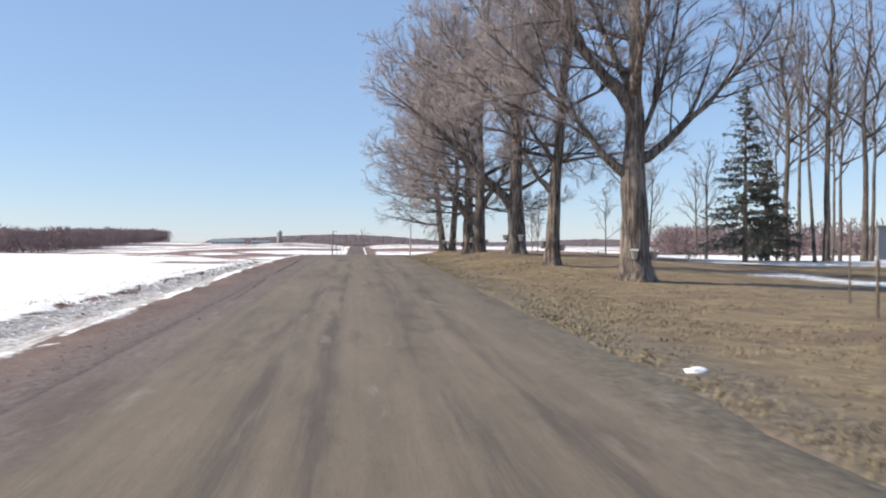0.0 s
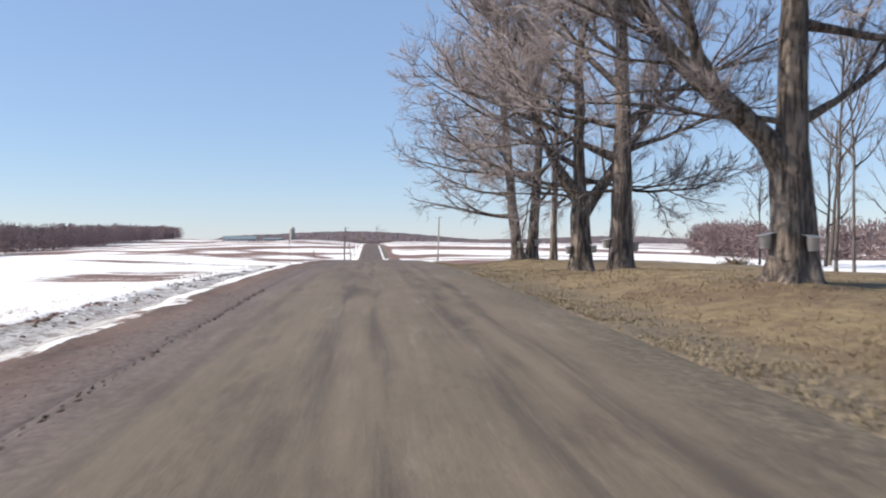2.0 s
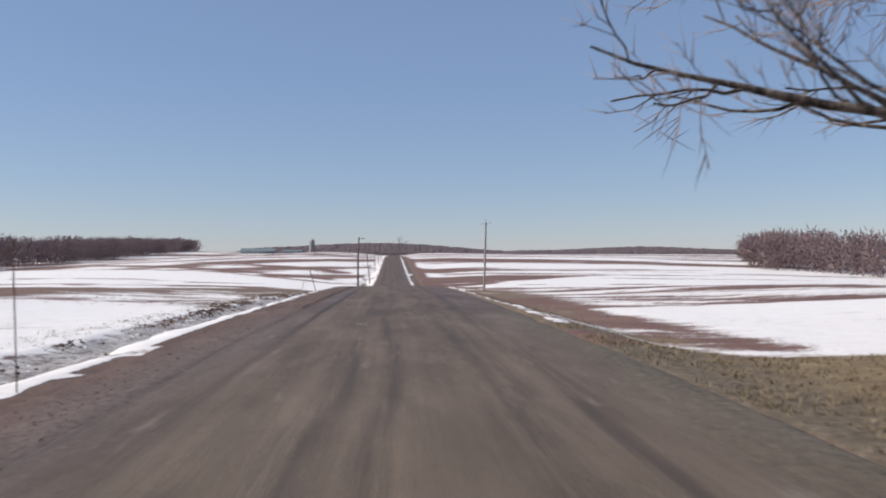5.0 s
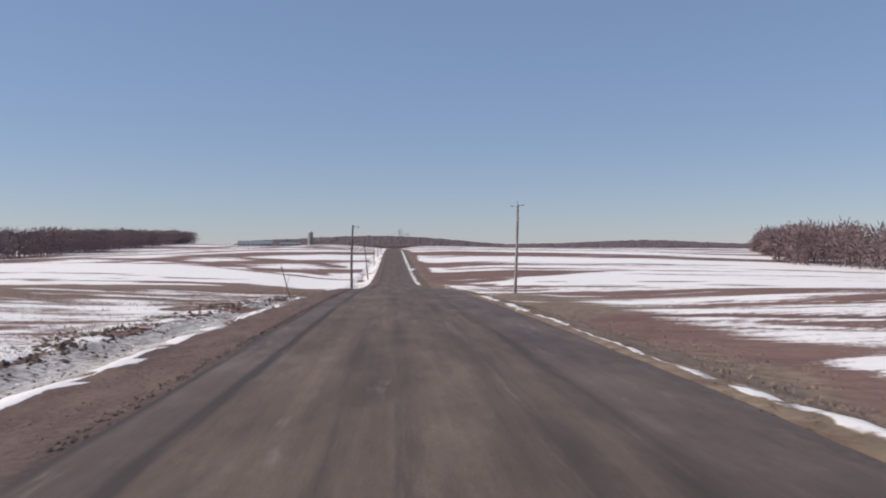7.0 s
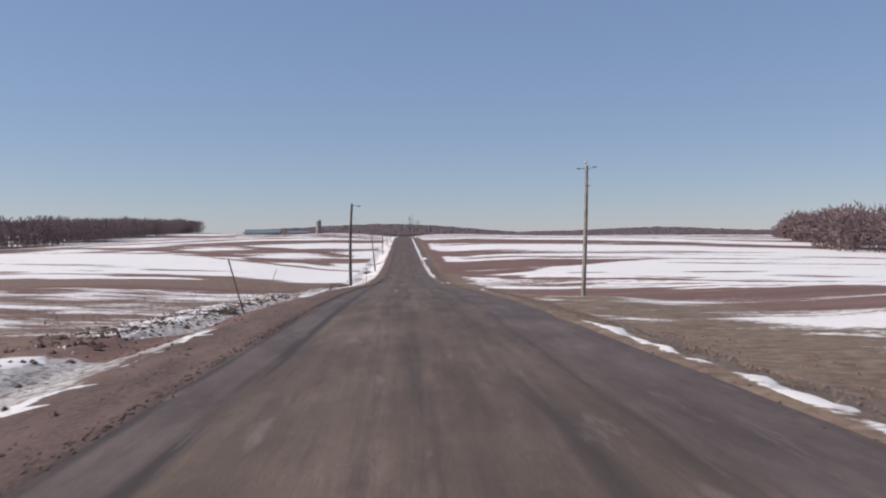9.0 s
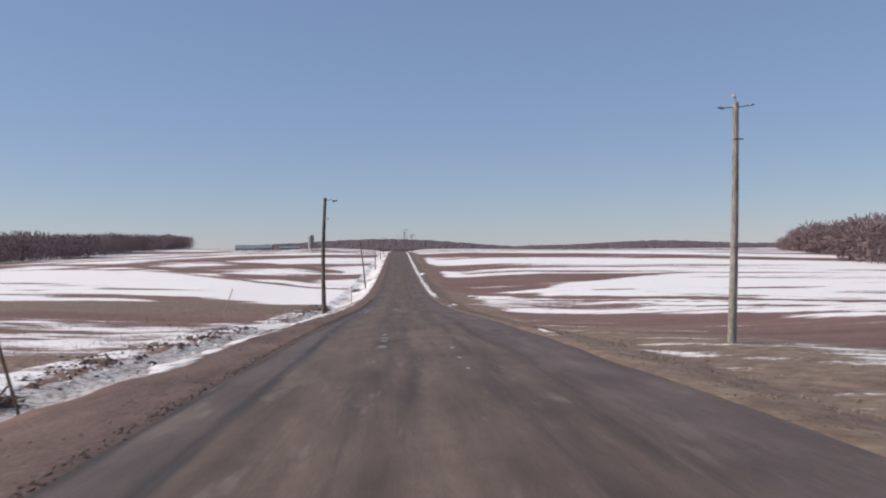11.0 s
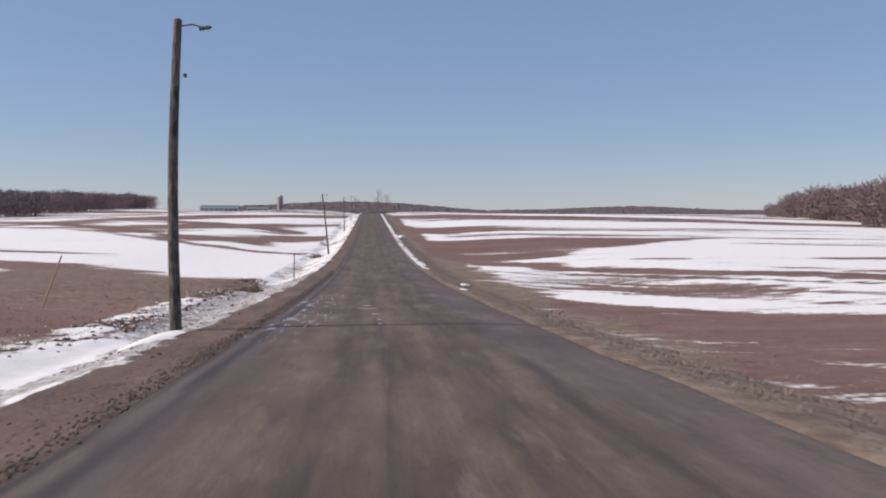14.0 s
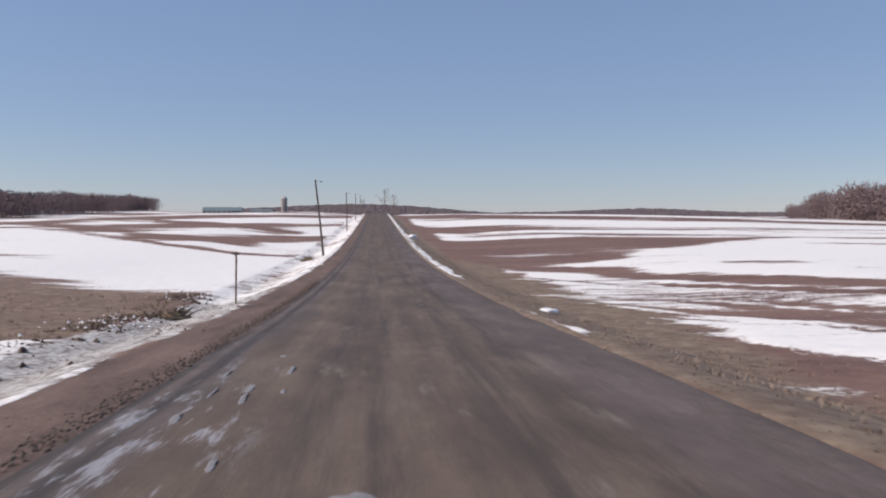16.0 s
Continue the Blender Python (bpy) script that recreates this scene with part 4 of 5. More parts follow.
# ---- sap buckets on the maples ----
def sap_bucket(at, facing, stem):
    """facing: the bearing, in degrees, on which it hangs from a stem of that radius."""
    a = radians(facing)
    x, y = at[0] + math.cos(a) * (stem + 0.12), at[1] + math.sin(a) * (stem + 0.12)
    ob = thing("sap_bucket", (x, y, float(land_z(at[0], at[1])) + at[2] - 0.08), "galvanised sap bucket with a lid hung on a maple trunk", "bucket", "sap buckets on the maples", facing)
    part("pail", lathe([(0.10, -0.15), (0.105, -0.145), (0.135, 0.12), (0.142, 0.125), (0.142, 0.135), (0.13, 0.135)], 16), MAT_STEEL, ob, "", True)
    part("lid", box((0.34, 0.30, 0.012), (-0.01, 0, 0.165), Matrix.Rotation(radians(12), 4, "Y"), 0.004), MAT_STEEL, ob, "sloping sheet-metal lid")
    spout = lathe([(0.012, -0.06), (0.016, 0.06)], 8)
    bmesh.ops.rotate(spout, matrix=Matrix.Rotation(radians(90), 3, "Y"), verts=spout.verts)
    bmesh.ops.translate(spout, vec=(-0.13, 0, 0.14), verts=spout.verts)
    part("spout", spout, MAT_STEEL, ob)
    return ob


for at, facing, stem in (((9.15, 45.3, 0.85), -76, 0.50), ((9.15, 45.3, 0.9), 180, 0.49), ((8.75, 56.6, 0.95), 188, 0.40), ((8.75, 56.6, 0.85), -8, 0.40), ((8.8, 62.3, 0.9), 190, 0.44),
                         ((8.8, 62.3, 0.95), -35, 0.44), ((8.78, 72.9, 0.85), -60, 0.30), ((7.8, 72.2, 0.85), -75, 0.31), ((9.38, 37.7, 0.95), 175, 0.34), ((9.38, 37.7, 0.85), -20, 0.34), ((10.6, 29.8, 0.95), -20, 0.56), ((10.6, 29.8, 1.0), 250, 0.56)):
    sap_bucket(at, facing, stem)


# ---- poles and posts ----
def pole(at, height, mat, lean, label, arm, radius=0.13, bow=0.03):
    z0 = float(land_z(*at))
    ob = thing("utility_pole", (*at, z0 - 0.1), label, "pole", "utility poles")
    P = np.stack([lean[0] * np.linspace(0, 1, 8), lean[1] * np.linspace(0, 1, 8), np.linspace(0, height, 8)], 1)
    P[:, 0] += bow * np.sin(np.linspace(0, math.pi, 8))
    joined("shaft", [([(P, np.linspace(radius, radius * 0.66, 8))], 12)], mat, ob)
    top = P[-1]
    part("cap", lathe([(radius * 0.67, 0), (radius * 0.5, 0.03), (0.02, 0.05)], 12, tuple(top - np.array([0, 0, 0.01]))), mat, ob)
    if arm == "cross":
        for sgn in (-1, 1):
            rod = np.array([[top[0], top[1], top[2] - 0.14], [top[0] + sgn * 0.25, top[1], top[2] - 0.13 + 0.02 * sgn], [top[0] + sgn * 0.40, top[1], top[2] - 0.12 + 0.04 * sgn]])
            joined("bracket", [([(rod, np.array([0.016, 0.015, 0.014]))], 6)], MAT_RUST, ob)
            ins = lathe([(0.012, -0.12), (0.04, -0.11), (0.022, -0.07), (0.044, -0.05), (0.022, 0.0), (0.044, 0.02), (0.022, 0.06), (0.012, 0.12)], 10)
            bmesh.ops.rotate(ins, matrix=Matrix.Rotation(radians(84 * sgn), 3, "Y"), verts=ins.verts)
            bmesh.ops.translate(ins, vec=(top[0] + sgn * 0.50, top[1], top[2] - 0.11 + 0.05 * sgn), verts=ins.verts)
            part("insulator", ins, MAT_CERAMIC, ob)
        part("pin", lathe([(0.012, 0), (0.012, 0.2)], 8, tuple(top)), MAT_RUST, ob)
        part("insulator", lathe([(0.02, 0.16), (0.05, 0.18), (0.055, 0.22), (0.035, 0.26), (0.045, 0.28), (0.02, 0.31)], 12, (top[0] - 0.06, top[1], top[2])), MAT_STEEL, ob, "pale glass pin insulator")
        part("collar", lathe([(radius * 0.74, -0.02), (radius * 0.8, -0.015), (radius * 0.8, 0.015), (radius * 0.74, 0.02)], 12, (top[0], top[1], top[2] - 1.17)), MAT_RUST, ob)
        part("bracket", box((0.36, 0.03, 0.035), (top[0] + 0.02, top[1] - 0.11, top[2] - 1.17), None, 0.006), MAT_RUST, ob)
    if arm == "side":
        joined("bracket", [([(np.array([[top[0], top[1], top[2] - 0.16], [top[0] + 0.35, top[1], top[2] - 0.10], [top[0] + 0.55, top[1], top[2] - 0.16]]), np.array([0.022, 0.02, 0.018]))], 6)], MAT_RUST, ob)
        ins = lathe([(0.02, -0.16), (0.06, -0.15), (0.035, -0.09), (0.065, -0.07), (0.035, 0.0), (0.06, 0.03), (0.02, 0.15)], 10)
        bmesh.ops.rotate(ins, matrix=Matrix.Rotation(radians(80), 3, "Y"), verts=ins.verts)
        bmesh.ops.translate(ins, vec=(top[0] + 0.66, top[1], top[2] - 0.18), verts=ins.verts)
        part("insulator", ins, MAT_CERAMIC, ob)
        part("spool", lathe([(0.03, -0.05), (0.05, -0.03), (0.03, 0.0), (0.05, 0.03), (0.03, 0.05)], 10, (top[0] + 0.16, top[1], top[2] - 1.35)), MAT_CERAMIC, ob)
    return ob


pole((10.45, 158.7), 7.75, MAT_POLE_GREY, (0.25, 0.1), "weathered grey wooden utility pole with a short crossarm in grass", "cross", 0.14)
pole((-4.95, 187.8), 7.75, MAT_POLE_SHADED, (0.12, 0.0), "dark wooden utility pole with a side bracket in slushy snow", "side", 0.15, -0.10)
pole((-5.75, 280.8), 8.3, MAT_POLE_SHADED, (-0.85, 0.0), "dark wooden utility pole leaning away from the road", "side")
pole((-6.4, 372.0), 8.4, MAT_POLE_SHADED, (-0.15, 0.0), "dark wooden utility pole beside the far road", "side")
pole((-6.6, 452.0), 8.4, MAT_POLE_SHADED, (0.1, 0.0), "dark wooden utility pole beside the far road", "side")
pole((-6.8, 540.0), 8.4, MAT_POLE_SHADED, (0.0, 0.0), "dark wooden utility pole beside the far road", "side")


def stake(name, at, height, lean, mat, radius, label, head=False):
    z0 = float(land_z(*at)) - 0.06
    ob = thing(name, (*at, z0), label, "post")
    P = np.stack([lean[0] * np.linspace(0, 1, 5), lean[1] * np.linspace(0, 1, 5), np.linspace(0, height, 5)], 1)
    joined("shaft", [([(P, np.full(5, radius))], 8)], mat, ob)
    part("cap", lathe([(radius, 0), (radius * 0.8, 0.015), (radius * 0.3, 0.02)], 8, tuple(P[-1])), mat, ob)
    if head:
        part("marker_plate", box((0.24, 0.02, 0.07), (P[-1][0], P[-1][1] - radius, P[-1][2] - 0.06), None, 0.004), MAT_RUST, ob, "small rusty crosspiece")
    return ob


stake("marker_post", (-4.9, 219.4), 1.85, (0.03, 0), MAT_RUST, 0.03, "thin rusty steel marker post at the snowy road edge", True)
stake("marker_post", (-4.5, 75.0), 1.95, (-0.06, 0), MAT_RUST, 0.010, "thin dark marker rod standing in the snowbank")
stake("leaning_stake", (-7.5, 149.4), 2.75, (-0.75, 0.0), MAT_RUST, 0.035, "dark stake leaning in the snowy ditch")
stake("leaning_stake", (-15.6, 207.5), 2.5, (0.85, 0.2), MAT_STAKE, 0.04, "bleached wooden stake leaning in stubble")
stake("garden_stake", (14.0, 21.8), 2.3, (0.0, 0.0), MAT_SAPLING, 0.03, "thin wooden stake in the brown grass")


def sign_board(at):
    ob = thing("sign_board", (*at, float(land_z(*at)) - 0.05), "grey weathered board sign on a thin post in brown grass", "sign")
    part("post", box((0.06, 0.06, 2.1), (0, 0, 1.05), None, 0.006), MAT_SAPLING, ob)
    bd = part("board", box((0.66, 0.03, 0.74), (0.28, -0.045, 1.72), None, 0.006), MAT_BARN, ob)
    part("cap_rail", box((0.72, 0.07, 0.04), (0.28, -0.045, 2.11), None, 0.006), MAT_POLE_GREY, bd, "pale cap rail")
    return ob


sign_board((12.05, 17.6))


# ---- farm on the skyline ----
def silo(at, height, radius):
    ob = thing("silo", (*at, float(land_z(*at)) - 0.3), "tall grey concrete farm silo with a domed cap", "silo")
    part("barrel", lathe([(radius, 0), (radius, height)], 28), MAT_SILO, ob)
    part("dome", lathe([(radius * 1.04, height), (radius * 1.0, height + 0.5), (radius * 0.8, height + radius * 0.55), (radius * 0.4, height + radius * 0.85), (0.15, height + radius * 0.95)], 28), MAT_SILO, ob, "", True)
    for k in range(9):
        part("hoop", lathe([(radius + 0.02, 0), (radius + 0.09, 0.02), (radius + 0.09, 0.14), (radius + 0.02, 0.16)], 28, (0, 0, 1 + k * (height - 2) / 8)), MAT_RUST, ob)
    part("chute", box((1.2, 0.9, height), (0.3, -radius - 0.3, height / 2), None, 0.05), MAT_BARN, ob)
    return ob


def barn(at, size, label, open_side=True):
    lx, ly, eaves, ridge = size
    ob = thing("barn", (*at, float(land_z(*at)) - 0.3), label, "barn")
    part("wall", box((lx, 0.3, eaves), (0, -ly / 2, eaves / 2)), MAT_BARN, ob)
    part("wall", box((lx, 0.3, eaves), (0, ly / 2, eaves / 2)), MAT_BARN, ob)
    for s in (-1, 1):
        bm = bmesh.new()
        pts_ = [(-ly / 2, 0), (ly / 2, 0), (ly / 2, eaves), (0, ridge), (-ly / 2, eaves)]
        f = bm.faces.new([bm.verts.new((s * lx / 2, py, pz)) for py, pz in pts_])
        ext = bmesh.ops.extrude_face_region(bm, geom=[f])
        bmesh.ops.translate(bm, vec=(-s * 0.3, 0, 0), verts=[g for g in ext["geom"] if isinstance(g, bmesh.types.BMVert)])
        part("gable", bm, MAT_BARN, ob)
    pitch = math.atan2(ridge - eaves, ly / 2)
    for s in (-1, 1):
        ln = math.hypot(ridge - eaves, ly / 2) + 0.6
        part("roof", box((lx + 1.2, ln, 0.2), (0, s * (ly / 4 + 0.1), (eaves + ridge) / 2 + 0.1), Matrix.Rotation(-s * pitch, 4, "X")), MAT_ROOF, ob, "teal metal roof slope")
    for k in range(max(2, int(lx / 5))):
        part("window", box((2.0, 0.1, 1.2), (-lx / 2 + (k + 0.5) * lx / max(2, int(lx / 5)), -ly / 2 - 0.18, eaves * 0.55)), MAT_OPENING, ob)
    return ob


silo((-102, 1129), 14.5, 3.4)
barn((-170, 1135), (42, 14, 3.0, 6.6), "long low farm barn with a teal metal roof")
barn((-128, 1140), (24, 10, 2.2, 4.2), "small farm shed with a pale metal roof")



# ---- far woods ----
def woods(name, spots, height, seed, label, mat, branches=34, thick=0.11):
    """Many bare trees in one mesh, each a stem with upswept branches."""
    rng = np.random.default_rng(seed)
    kinds = []
    for k in range(8):
        stem = way(rng, (0, 0, 0), (rng.normal(0, 0.04), rng.normal(0, 0.04), 1), 0.72, 0.011, 0.004, 3, 0, 0.05)
        paths, wide, mid = [stem], rng.uniform(0.26, 0.36), rng.uniform(0.44, 0.50)
        for b in range(9):
            q, _ = along(stem[0], rng.uniform(0.3, 0.95))
            a = rng.uniform(0, 6.283)
            paths.append(way(rng, q, (math.cos(a), math.sin(a), rng.uniform(0.7, 1.8)), rng.uniform(0.2, 0.34), 0.006, 0.002, 2, 0.1, 0.15))
        for b in range(branches):
            d = rng.normal(0, 1, 3)
            d /= np.linalg.norm(d)
            s = rng.uniform(0.35, 0.92) ** 0.5
            q = np.array((d[0] * wide * s, d[1] * wide * s, mid + d[2] * 0.46 * s))
            paths.append(way(rng, tuple(q), (d[0] + rng.normal(0, 0.5), d[1] + rng.normal(0, 0.5), d[2] * 0.9 + 0.3 + rng.normal(0, 0.4)), rng.uniform(0.06, 0.13), thick / height, 0.35 * thick / height, 1, 0.05, 0.2))
        kinds.append(tubes(paths, 3))
    V, F, base = [], [], 0
    for k, (x, y) in enumerate(spots):
        v, f = kinds[rng.integers(8)]
        h, a = height * rng.uniform(0.78, 1.0) * (1 + 0.14 * float(soft_noise(x, y, 30, seed))) * (1 - 0.35 * float(step(650, 880, y)) * (x > 0)), rng.uniform(0, 6.283)
        c, s = math.cos(a), math.sin(a)
        w = np.stack([(v[:, 0] * c - v[:, 1] * s) * h * 1.15 + x, (v[:, 0] * s + v[:, 1] * c) * h * 1.15 + y, v[:, 2] * h + float(land_z(x, y)) - 0.3], 1)
        V.append(w), F.append(f + base)
        base += len(v)
    ob = mesh_object(name, np.concatenate(V), np.concatenate(F), mat, None, False)
    return tagged(ob, label, "woods", kind="stuff")


rng = np.random.default_rng(5)
left_wood = []
while len(left_wood) < 640:
    y = rng.uniform(385, 1285)
    face = -172 - (y - 380) * 0.115
    left_wood.append((face - abs(rng.normal(0, 26)), y))
woods("far_woods", left_wood, 19.0, 6, "leafless brown woodland along the edge of a snowy field", MAT_WOODS, 62, 0.26)
right_wood = []
while len(right_wood) < 560:
    y = rng.uniform(180, 900)
    face = 152 + max(0, y - 400) * 0.415 + 5 * math.sin(y / 23)
    right_wood.append((face + abs(rng.normal(0, 22)), y))
woods("far_woods", right_wood, 18.5, 7, "leafless reddish-brown woodland beyond a snow-streaked field", MAT_WOODS, 66, 0.24)


def ridge(name, seed, y0, x0, x1, crest, label):
    """A far wooded ridge: a long hill under a rough, unbroken canopy."""
    xs_, ys_ = np.arange(x0, x1, 5.0), y0 + np.concatenate([[-14.0, -4.0], np.arange(0, 260, 12.0), [300.0, 340.0]])
    gx, gy = np.meshgrid(xs_, ys_)
    gx = gx + soft_noise(gx, gy, 9, seed) * 2
    ends = within(gx, x0 + 60, x1 - 60, 60)
    hill = np.vectorize(crest)(gx) * step(-80, 180, gy - y0)
    canopy = 9.5 + 2.6 * soft_noise(gx, gy, 12, seed + 1, 3) + 1.4 * soft_noise(gx, gy, 5, seed + 2, 1)
    z = float(road_z(600.0)) - 8 + hill + canopy * ends * (gy > y0 - 10) * (gy < y0 + 320) - 12 * (gy <= y0 - 10) - 12 * (1 - ends)
    n, m = len(xs_), len(ys_)
    i = np.arange(n * m).reshape(m, n)
    F = np.stack([i[:-1, :-1], i[:-1, 1:], i[1:, 1:], i[1:, :-1]], -1).reshape(-1, 4)
    ob = mesh_object(name, np.stack([gx, gy, z], -1).reshape(-1, 3), F, MAT_RIDGE, None, False)
    return tagged(ob, label, "woods", kind="stuff")


ridge("wooded_ridge", 21, 2050, -470, 430, lambda x: 26 * math.exp(-((x + 80) / 260.0) ** 2) + 8 + 3 * math.sin(x / 90), "low wooded ridge on the horizon, grey-brown")
ridge("wooded_ridge", 22, 1750, 170, 1500, lambda x: 10 + 9 * math.exp(-((x - 570) / 170.0) ** 2) + 6 * math.exp(-((x - 1100) / 200.0) ** 2), "far line of woods on the right horizon")
ridge("wooded_ridge", 23, 1900, -1500, -420, lambda x: 8 + 5 * math.sin(x / 160), "far line of woods on the left horizon")

for x, y, h in ((4.5, 640, 13.5), (9.5, 655, 12), (-8, 690, 10)):
    bare_tree("hilltop_tree", (x, y), "bare tree standing on the hill beside the road", (0.2, h, 0, 0), crown_limbs(int(y), h * 0.2, h * 0.85, 9, h * 0.45, None, 0.08), int(y), 0.45, 0.03, MAT_SAPLING, "hilltop trees", 0.2, 6)


# ---- grass, weeds and litter ----
def blades(name, spots, height, count, width, lean, mat, seed, label):
    """Tufts of bent blades in one mesh."""
    rng = np.random.default_rng(seed)
    V, F, base = [], [], 0
    for x, y in spots:
        z = float(land_z(x, y)) - 0.01
        for k in range(count):
            a, h = rng.uniform(0, 6.283), height * rng.uniform(0.5, 1.3)
            o = rng.normal(0, 0.06, 2)
            d = np.array([math.cos(a), math.sin(a)]) * h * lean * rng.uniform(0.4, 1.4)
            w = np.array([-math.sin(a), math.cos(a)]) * width
            V += [(x + o[0] - w[0], y + o[1] - w[1], z), (x + o[0] + w[0], y + o[1] + w[1], z),
                  (x + o[0] + d[0] * 0.45 + w[0] * 0.8, y + o[1] + d[1] * 0.45 + w[1] * 0.8, z + h * 0.7), (x + o[0] + d[0] * 0.45 - w[0] * 0.8, y + o[1] + d[1] * 0.45 - w[1] * 0.8, z + h * 0.7),
                  (x + o[0] + d[0], y + o[1] + d[1], z + h * 0.85)]
            F += [(base, base + 1, base + 2, base + 3), (base + 3, base + 2, base + 4)]
            base += 5
    ob = mesh_object(name, np.array(V), F, mat, None, False)
    return tagged(ob, label, "grass", kind="stuff")


rng = np.random.default_rng(8)
spots = []
while len(spots) < 1800:
    x, y = 4.25 + abs(rng.normal(0, 0.35)), rng.uniform(4, 86)
    if float(soft_noise(x, y, 1.6, 98)) > rng.uniform(-0.3, 0.6):
        spots.append((x, y))
while len(spots) < 9400:
    x, y = 4.7 + abs(rng.normal(0, 4.2)), rng.uniform(4, 84)
    if float(soft_noise(x, y, 2.2, 71)) > rng.uniform(-0.6, 0.5) and x < 20:
        spots.append((x, y))
blades("dry_grass", spots, 0.08, 5, 0.0065, 1.5, MAT_GRASS, 9, "flattened tan dead grass on the verge")
spots = []
while len(spots) < 4200:
    x, y = 4.9 + abs(rng.normal(0, 2.6)), rng.uniform(86, 300)
    if float(soft_noise(x, y, 2.6, 72)) > rng.uniform(-0.5, 0.5):
        spots.append((x, y))
blades("dry_grass", spots, 0.08, 5, 0.0075, 1.4, MAT_TAN_GRASS, 10, "tan dead grass along the road bank")
spots = []
while len(spots) < 2600:
    x, y = -10.0 + rng.normal(0, 0.45), rng.uniform(20, 235)
    if float(soft_noise(x * 0, y, 5, 73)) > rng.uniform(-0.4, 0.6):
        spots.append((x, y))
while len(spots) < 5200:
    x, y = -11 - abs(rng.normal(0, 8)), rng.uniform(112, 235)
    spots.append((x, y))
blades("dead_weeds", spots, 0.14, 4, 0.006, 0.8, MAT_WEED, 11, "dark dead weeds poking through snow")


def brush_pile(at, size, seed, label):
    rng = np.random.default_rng(seed)
    ob = thing("brush_pile", (*at, float(land_z(*at)) - 0.08), label, "brush pile")
    sticks = []
    for k in range(150):
        a, b = rng.uniform(0, 6.283), rng.uniform(-0.2, 0.9)
        r = size * rng.uniform(0, 0.6)
        c = rng.uniform(0, 6.283)
        sticks.append(way(rng, (r * math.cos(c), r * math.sin(c), size * 0.3 * rng.uniform(0, 1) * (1 - r / size)), (math.cos(a), math.sin(a), b), size * rng.uniform(0.4, 0.9), 0.035, 0.012, 3, -0.05, 0.15))
    joined("sticks", [(sticks, 5)], MAT_SAPLING, ob)
    heap = lathe([(size * 0.75, -0.1), (size * 0.6, size * 0.16), (size * 0.35, size * 0.32), (size * 0.08, size * 0.4)], 18)
    for v in heap.verts:
        v.co *= 1 + 0.25 * float(soft_noise(v.co.x * 3, v.co.y * 3 + v.co.z, 1.0, seed))
    part("heap", heap, MAT_WEED, ob, "", True)
    return ob


brush_pile((23.5, 79.9), 1.35, 1, "brown heap of brush and roots beside a snow patch")
brush_pile((17.5, 84.0), 0.9, 2, "low brown brush heap in dead grass")
brush_pile((-8.2, 224.0), 1.0, 3, "dark heap of brush and clods in the slushy ditch")
brush_pile((-7.2, 279.0), 1.1, 4, "heap of brush and dirty snow at a leaning pole")
brush_pile((-8.6, 150.3), 0.7, 5, "dark clod heap beside a leaning stake")


def lump(name, at, size, label, mat, seed):
    bm = bmesh.new()
    bmesh.ops.create_icosphere(bm, subdivisions=3, radius=1.0)
    for v in bm.verts:
        k = 1 + 0.35 * noise.noise(v.co * 1.7 + Vector((seed, 0, 0)))
        v.co = Vector((v.co.x * size[0] * k, v.co.y * size[1] * k, max(v.co.z, -0.3) * size[2] * k))
    me = bpy.data.meshes.new(name)
    bm.to_mesh(me)
    bm.free()
    me.materials.append(mat)
    me.polygons.foreach_set("use_smooth", [True] * len(me.polygons))
    ob = new(name, me)
    ob.location = (*at, float(land_z(*at)) + size[2] * 0.2)
    return tagged(ob, label, "snow lump")


lump("snow_lump", (4.75, 10.3), (0.17, 0.08, 0.06), "small lump of leftover snow at the road edge", MAT_SNOW, 3)
lump("snow_lump", (5.9, 331.0), (0.9, 0.7, 0.45), "squarish heap of ploughed snow at the road edge", MAT_SNOW, 6)
lump("snow_lump", (5.6, 217.5), (0.36, 0.26, 0.10), "lump of ploughed snow on the grassy bank", MAT_SNOW, 4)


def clods(name, count, where, size, mat, seed, label):
    """Loose stones and clods, one joined mesh."""
    rng = np.random.default_rng(seed)
    unit = np.array([(1, 0, 0), (-1, 0, 0), (0, 1, 0), (0, -1, 0), (0, 0, 0.8), (0, 0, -0.8)])
    tri = np.array([(0, 2, 4), (2, 1, 4), (1, 3, 4), (3, 0, 4), (2, 0, 5), (1, 2, 5), (3, 1, 5), (0, 3, 5)])
    V, F = [], []
    for k in range(count):
        x, y = where(rng)
        z = max(float(land_z(x, y)), float(road_top(np.array(x), np.array(y))) if LEFT_EDGE < x < RIGHT_EDGE else -99)
        q = unit * (1 + rng.normal(0, 0.25, unit.shape)) * size * rng.uniform(0.4, 1.6)
        a = rng.uniform(0, 6.283)
        c, s_ = math.cos(a), math.sin(a)
        V.append(np.stack([q[:, 0] * c - q[:, 1] * s_ + x, q[:, 0] * s_ + q[:, 1] * c + y, q[:, 2] * 0.8 + z + size * 0.2], 1))
        F.append(tri + 6 * k)
    ob = mesh_object(name, np.concatenate(V), np.concatenate(F), mat, None, False)
    return tagged(ob, label, "gravel", kind="stuff")


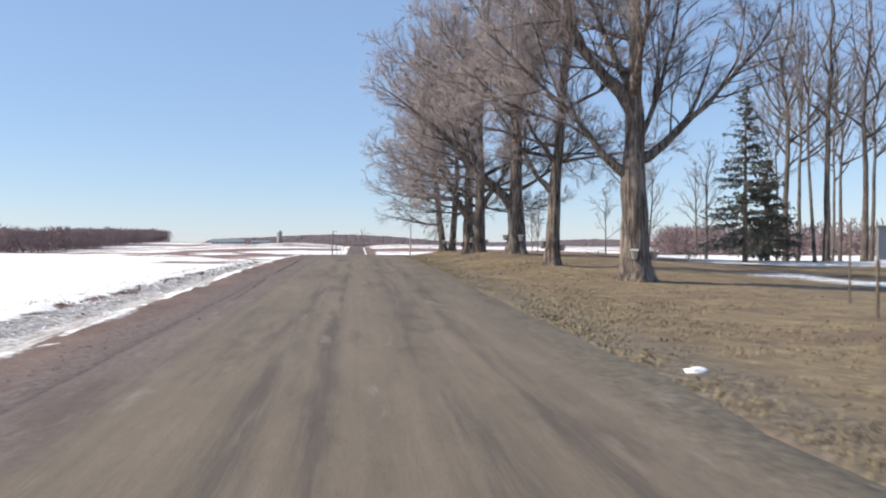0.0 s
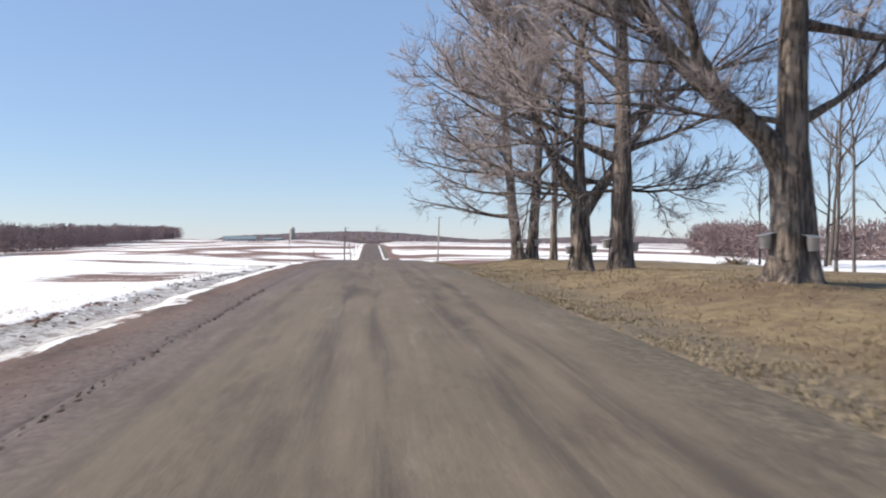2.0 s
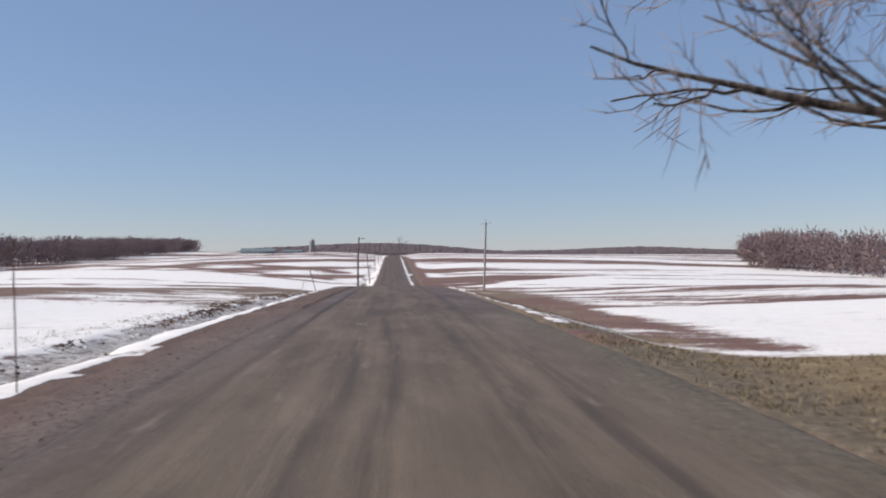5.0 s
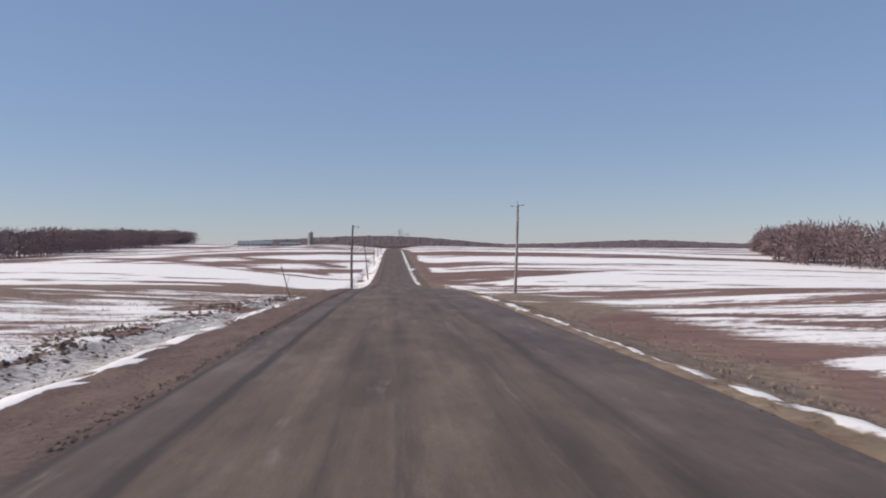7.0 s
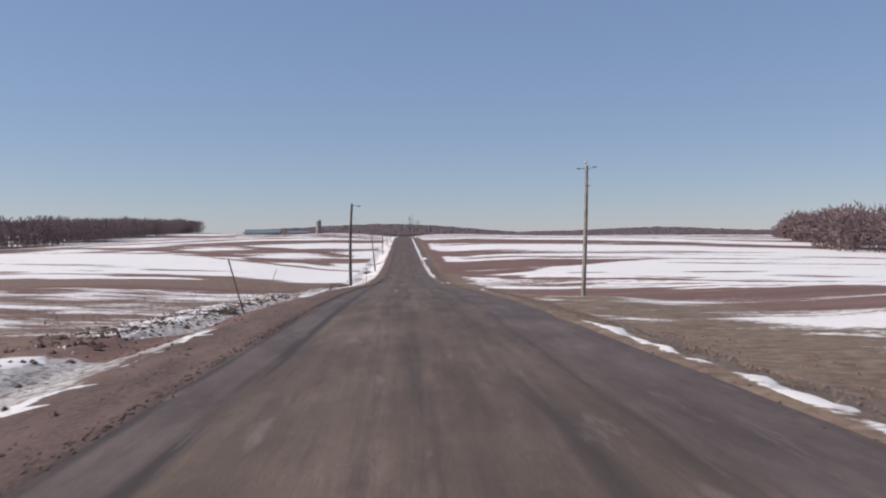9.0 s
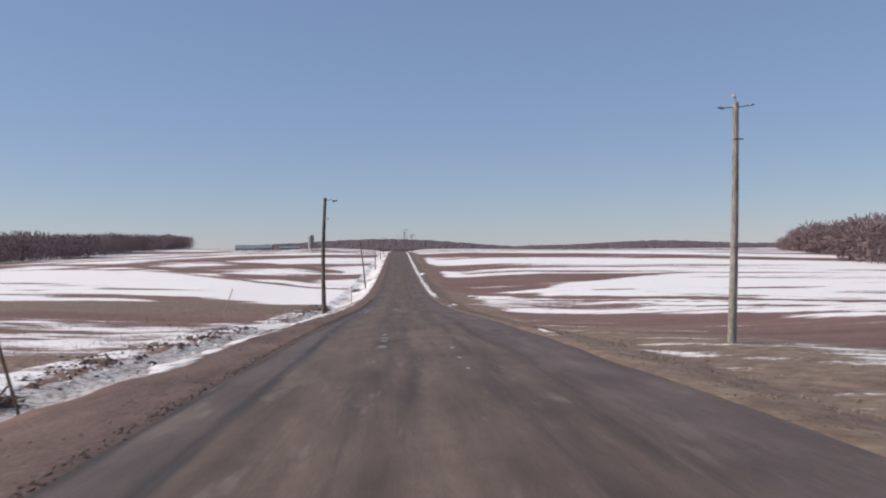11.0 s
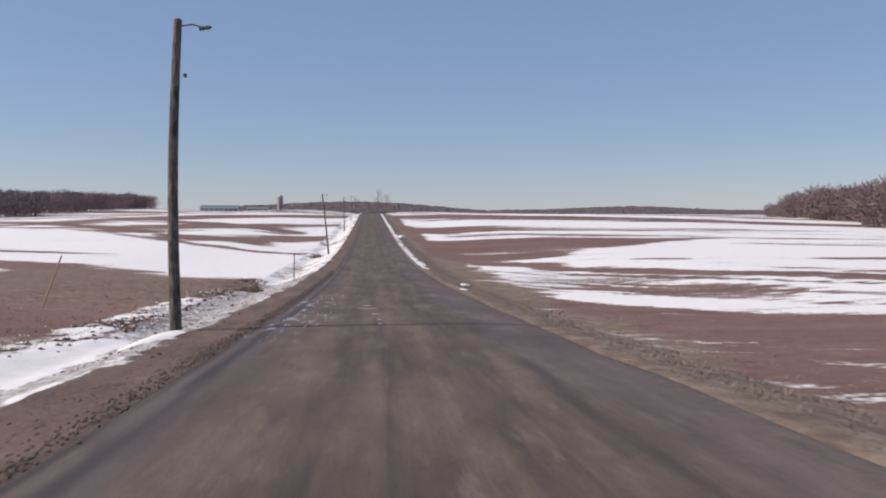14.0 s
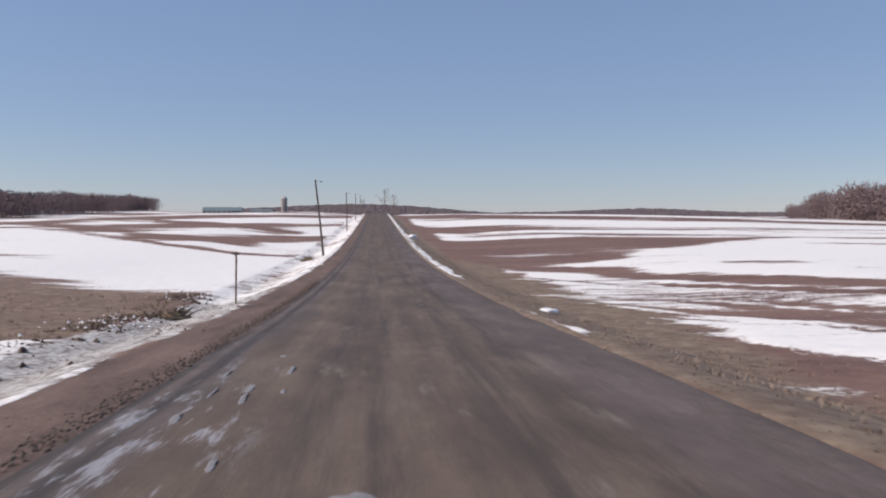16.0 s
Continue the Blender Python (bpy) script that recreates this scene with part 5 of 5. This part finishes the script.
clods("gravel_clods", 2600, lambda g: (-3.16 + g.normal(0, 0.07), g.uniform(95, 235)), 0.020, MAT_GRAVEL, 31, "dark gravel along the broken road edge")
clods("gravel_clods", 2600, lambda g: (-3.26 + g.normal(0, 0.10), g.uniform(165, 235)), 0.022, MAT_GRAVEL, 37, "dark clods along the crumbled road edge")
clods("gravel_clods", 4200, lambda g: (-3.7 + g.normal(0, 0.3), g.uniform(4, 200)), 0.014, MAT_GRAVEL, 32, "loose brown gravel on the road shoulder")
clods("gravel_clods", 4200, lambda g: (4.75 + g.normal(0, 0.3), g.uniform(4, 230)), 0.016, MAT_GRAVEL, 33, "loose gravel where road meets dead grass")
def clumped(g, x0, wide, y0, y1, seed):
    while True:
        x, y = x0 + g.normal(0, wide), g.uniform(y0, y1)
        if float(soft_noise(x * 0.6, y, 2.6, seed)) > g.uniform(-0.15, 0.45):
            return x, y


clods("slush_lumps", 1700, lambda g: clumped(g, -9.3, 0.8, 10, 240, 81), 0.05, MAT_SNOW, 34, "lumps of crusted old snow along the ditch bank")
clods("slush_lumps", 2200, lambda g: clumped(g, -6.6, 1.2, 60, 250, 83), 0.035, MAT_GRAVEL, 36, "dark specks of dirt strewn over the slush")
clods("soil_clods", 4200, lambda g: clumped(g, -9.6, 0.6, 10, 240, 82), 0.062, MAT_CLOD, 35, "dark clods along the ditch bank")
clods("bank_clods", 420, lambda g: clumped(g, -9.2, 0.5, 100, 235, 84), 0.10, MAT_CLOD, 38, "turned brown sods along the ditch bank")
# cleats of mud pressed on to the shoulder by a tractor tyre
rng = np.random.default_rng(41)
cleats = [(-2.72 - 0.012 * (y_ - 20) + 0.07 * (k % 2) + rng.normal(0, 0.015), y_ + rng.normal(0, 0.03)) for k, y_ in enumerate(np.arange(17, 52, 0.21)) if soft_noise(np.array(0.0), np.array(y_), 3.0, 97) > -0.35]
clods("mud_cleats", len(cleats), lambda g, left_=iter(cleats): next(left_), 0.028, MAT_GRAVEL, 42, "dark mud cleats from a tractor tyre on the shoulder")
# flat chips of ice on the road
for k, (x, y, w, ln) in enumerate([(-0.55, 158.0, 0.10, 0.30), (-0.5, 156.3, 0.12, 0.24), (-0.5, 155.1, 0.11, 0.2), (-0.5, 153.0, 0.13, 0.3), (1.1, 149.6, 0.07, 0.14), (1.1, 147.5, 0.07, 0.12), (1.12, 152.2, 0.08, 0.25),
                                    (-0.25, 196.0, 0.2, 0.22), (-0.2, 194.4, 0.3, 0.2), (0.0, 191.8, 0.12, 0.25), (0.1, 189.6, 0.1, 0.2), (0.1, 188.2, 0.1, 0.16)]
                                   + [(g.choice([-2.45, -2.2, -1.85, -1.55]) + 0.012 * y + g.normal(0, 0.07), 185.0 + y, g.uniform(0.02, 0.07), g.uniform(0.15, 0.65)) for g in [np.random.default_rng(77)] for y in g.uniform(0, 20, 22)]):
    bm = lathe([(1.0, 0.0), (0.96, 0.004), (0.6, 0.005), (0.05, 0.0055)], 14)
    for v in bm.verts:
        a = math.atan2(v.co.y, v.co.x)
        f_ = 1 + 0.3 * math.sin(2 * a + k) + 0.18 * math.sin(5 * a + 2.0 * k)
        v.co = Vector((v.co.x * w * 0.75 * f_, v.co.y * ln * 0.8 * f_, v.co.z))
    ob = part("ice_patch", bm, MAT_ICE, None, "thin flat patch of trodden ice on the road", True)
    ob.location = (x, y, float(road_top(np.array(x), np.array(y))) + 0.002)
    tagged(ob, category="ice patch", group="ice patches on the road")
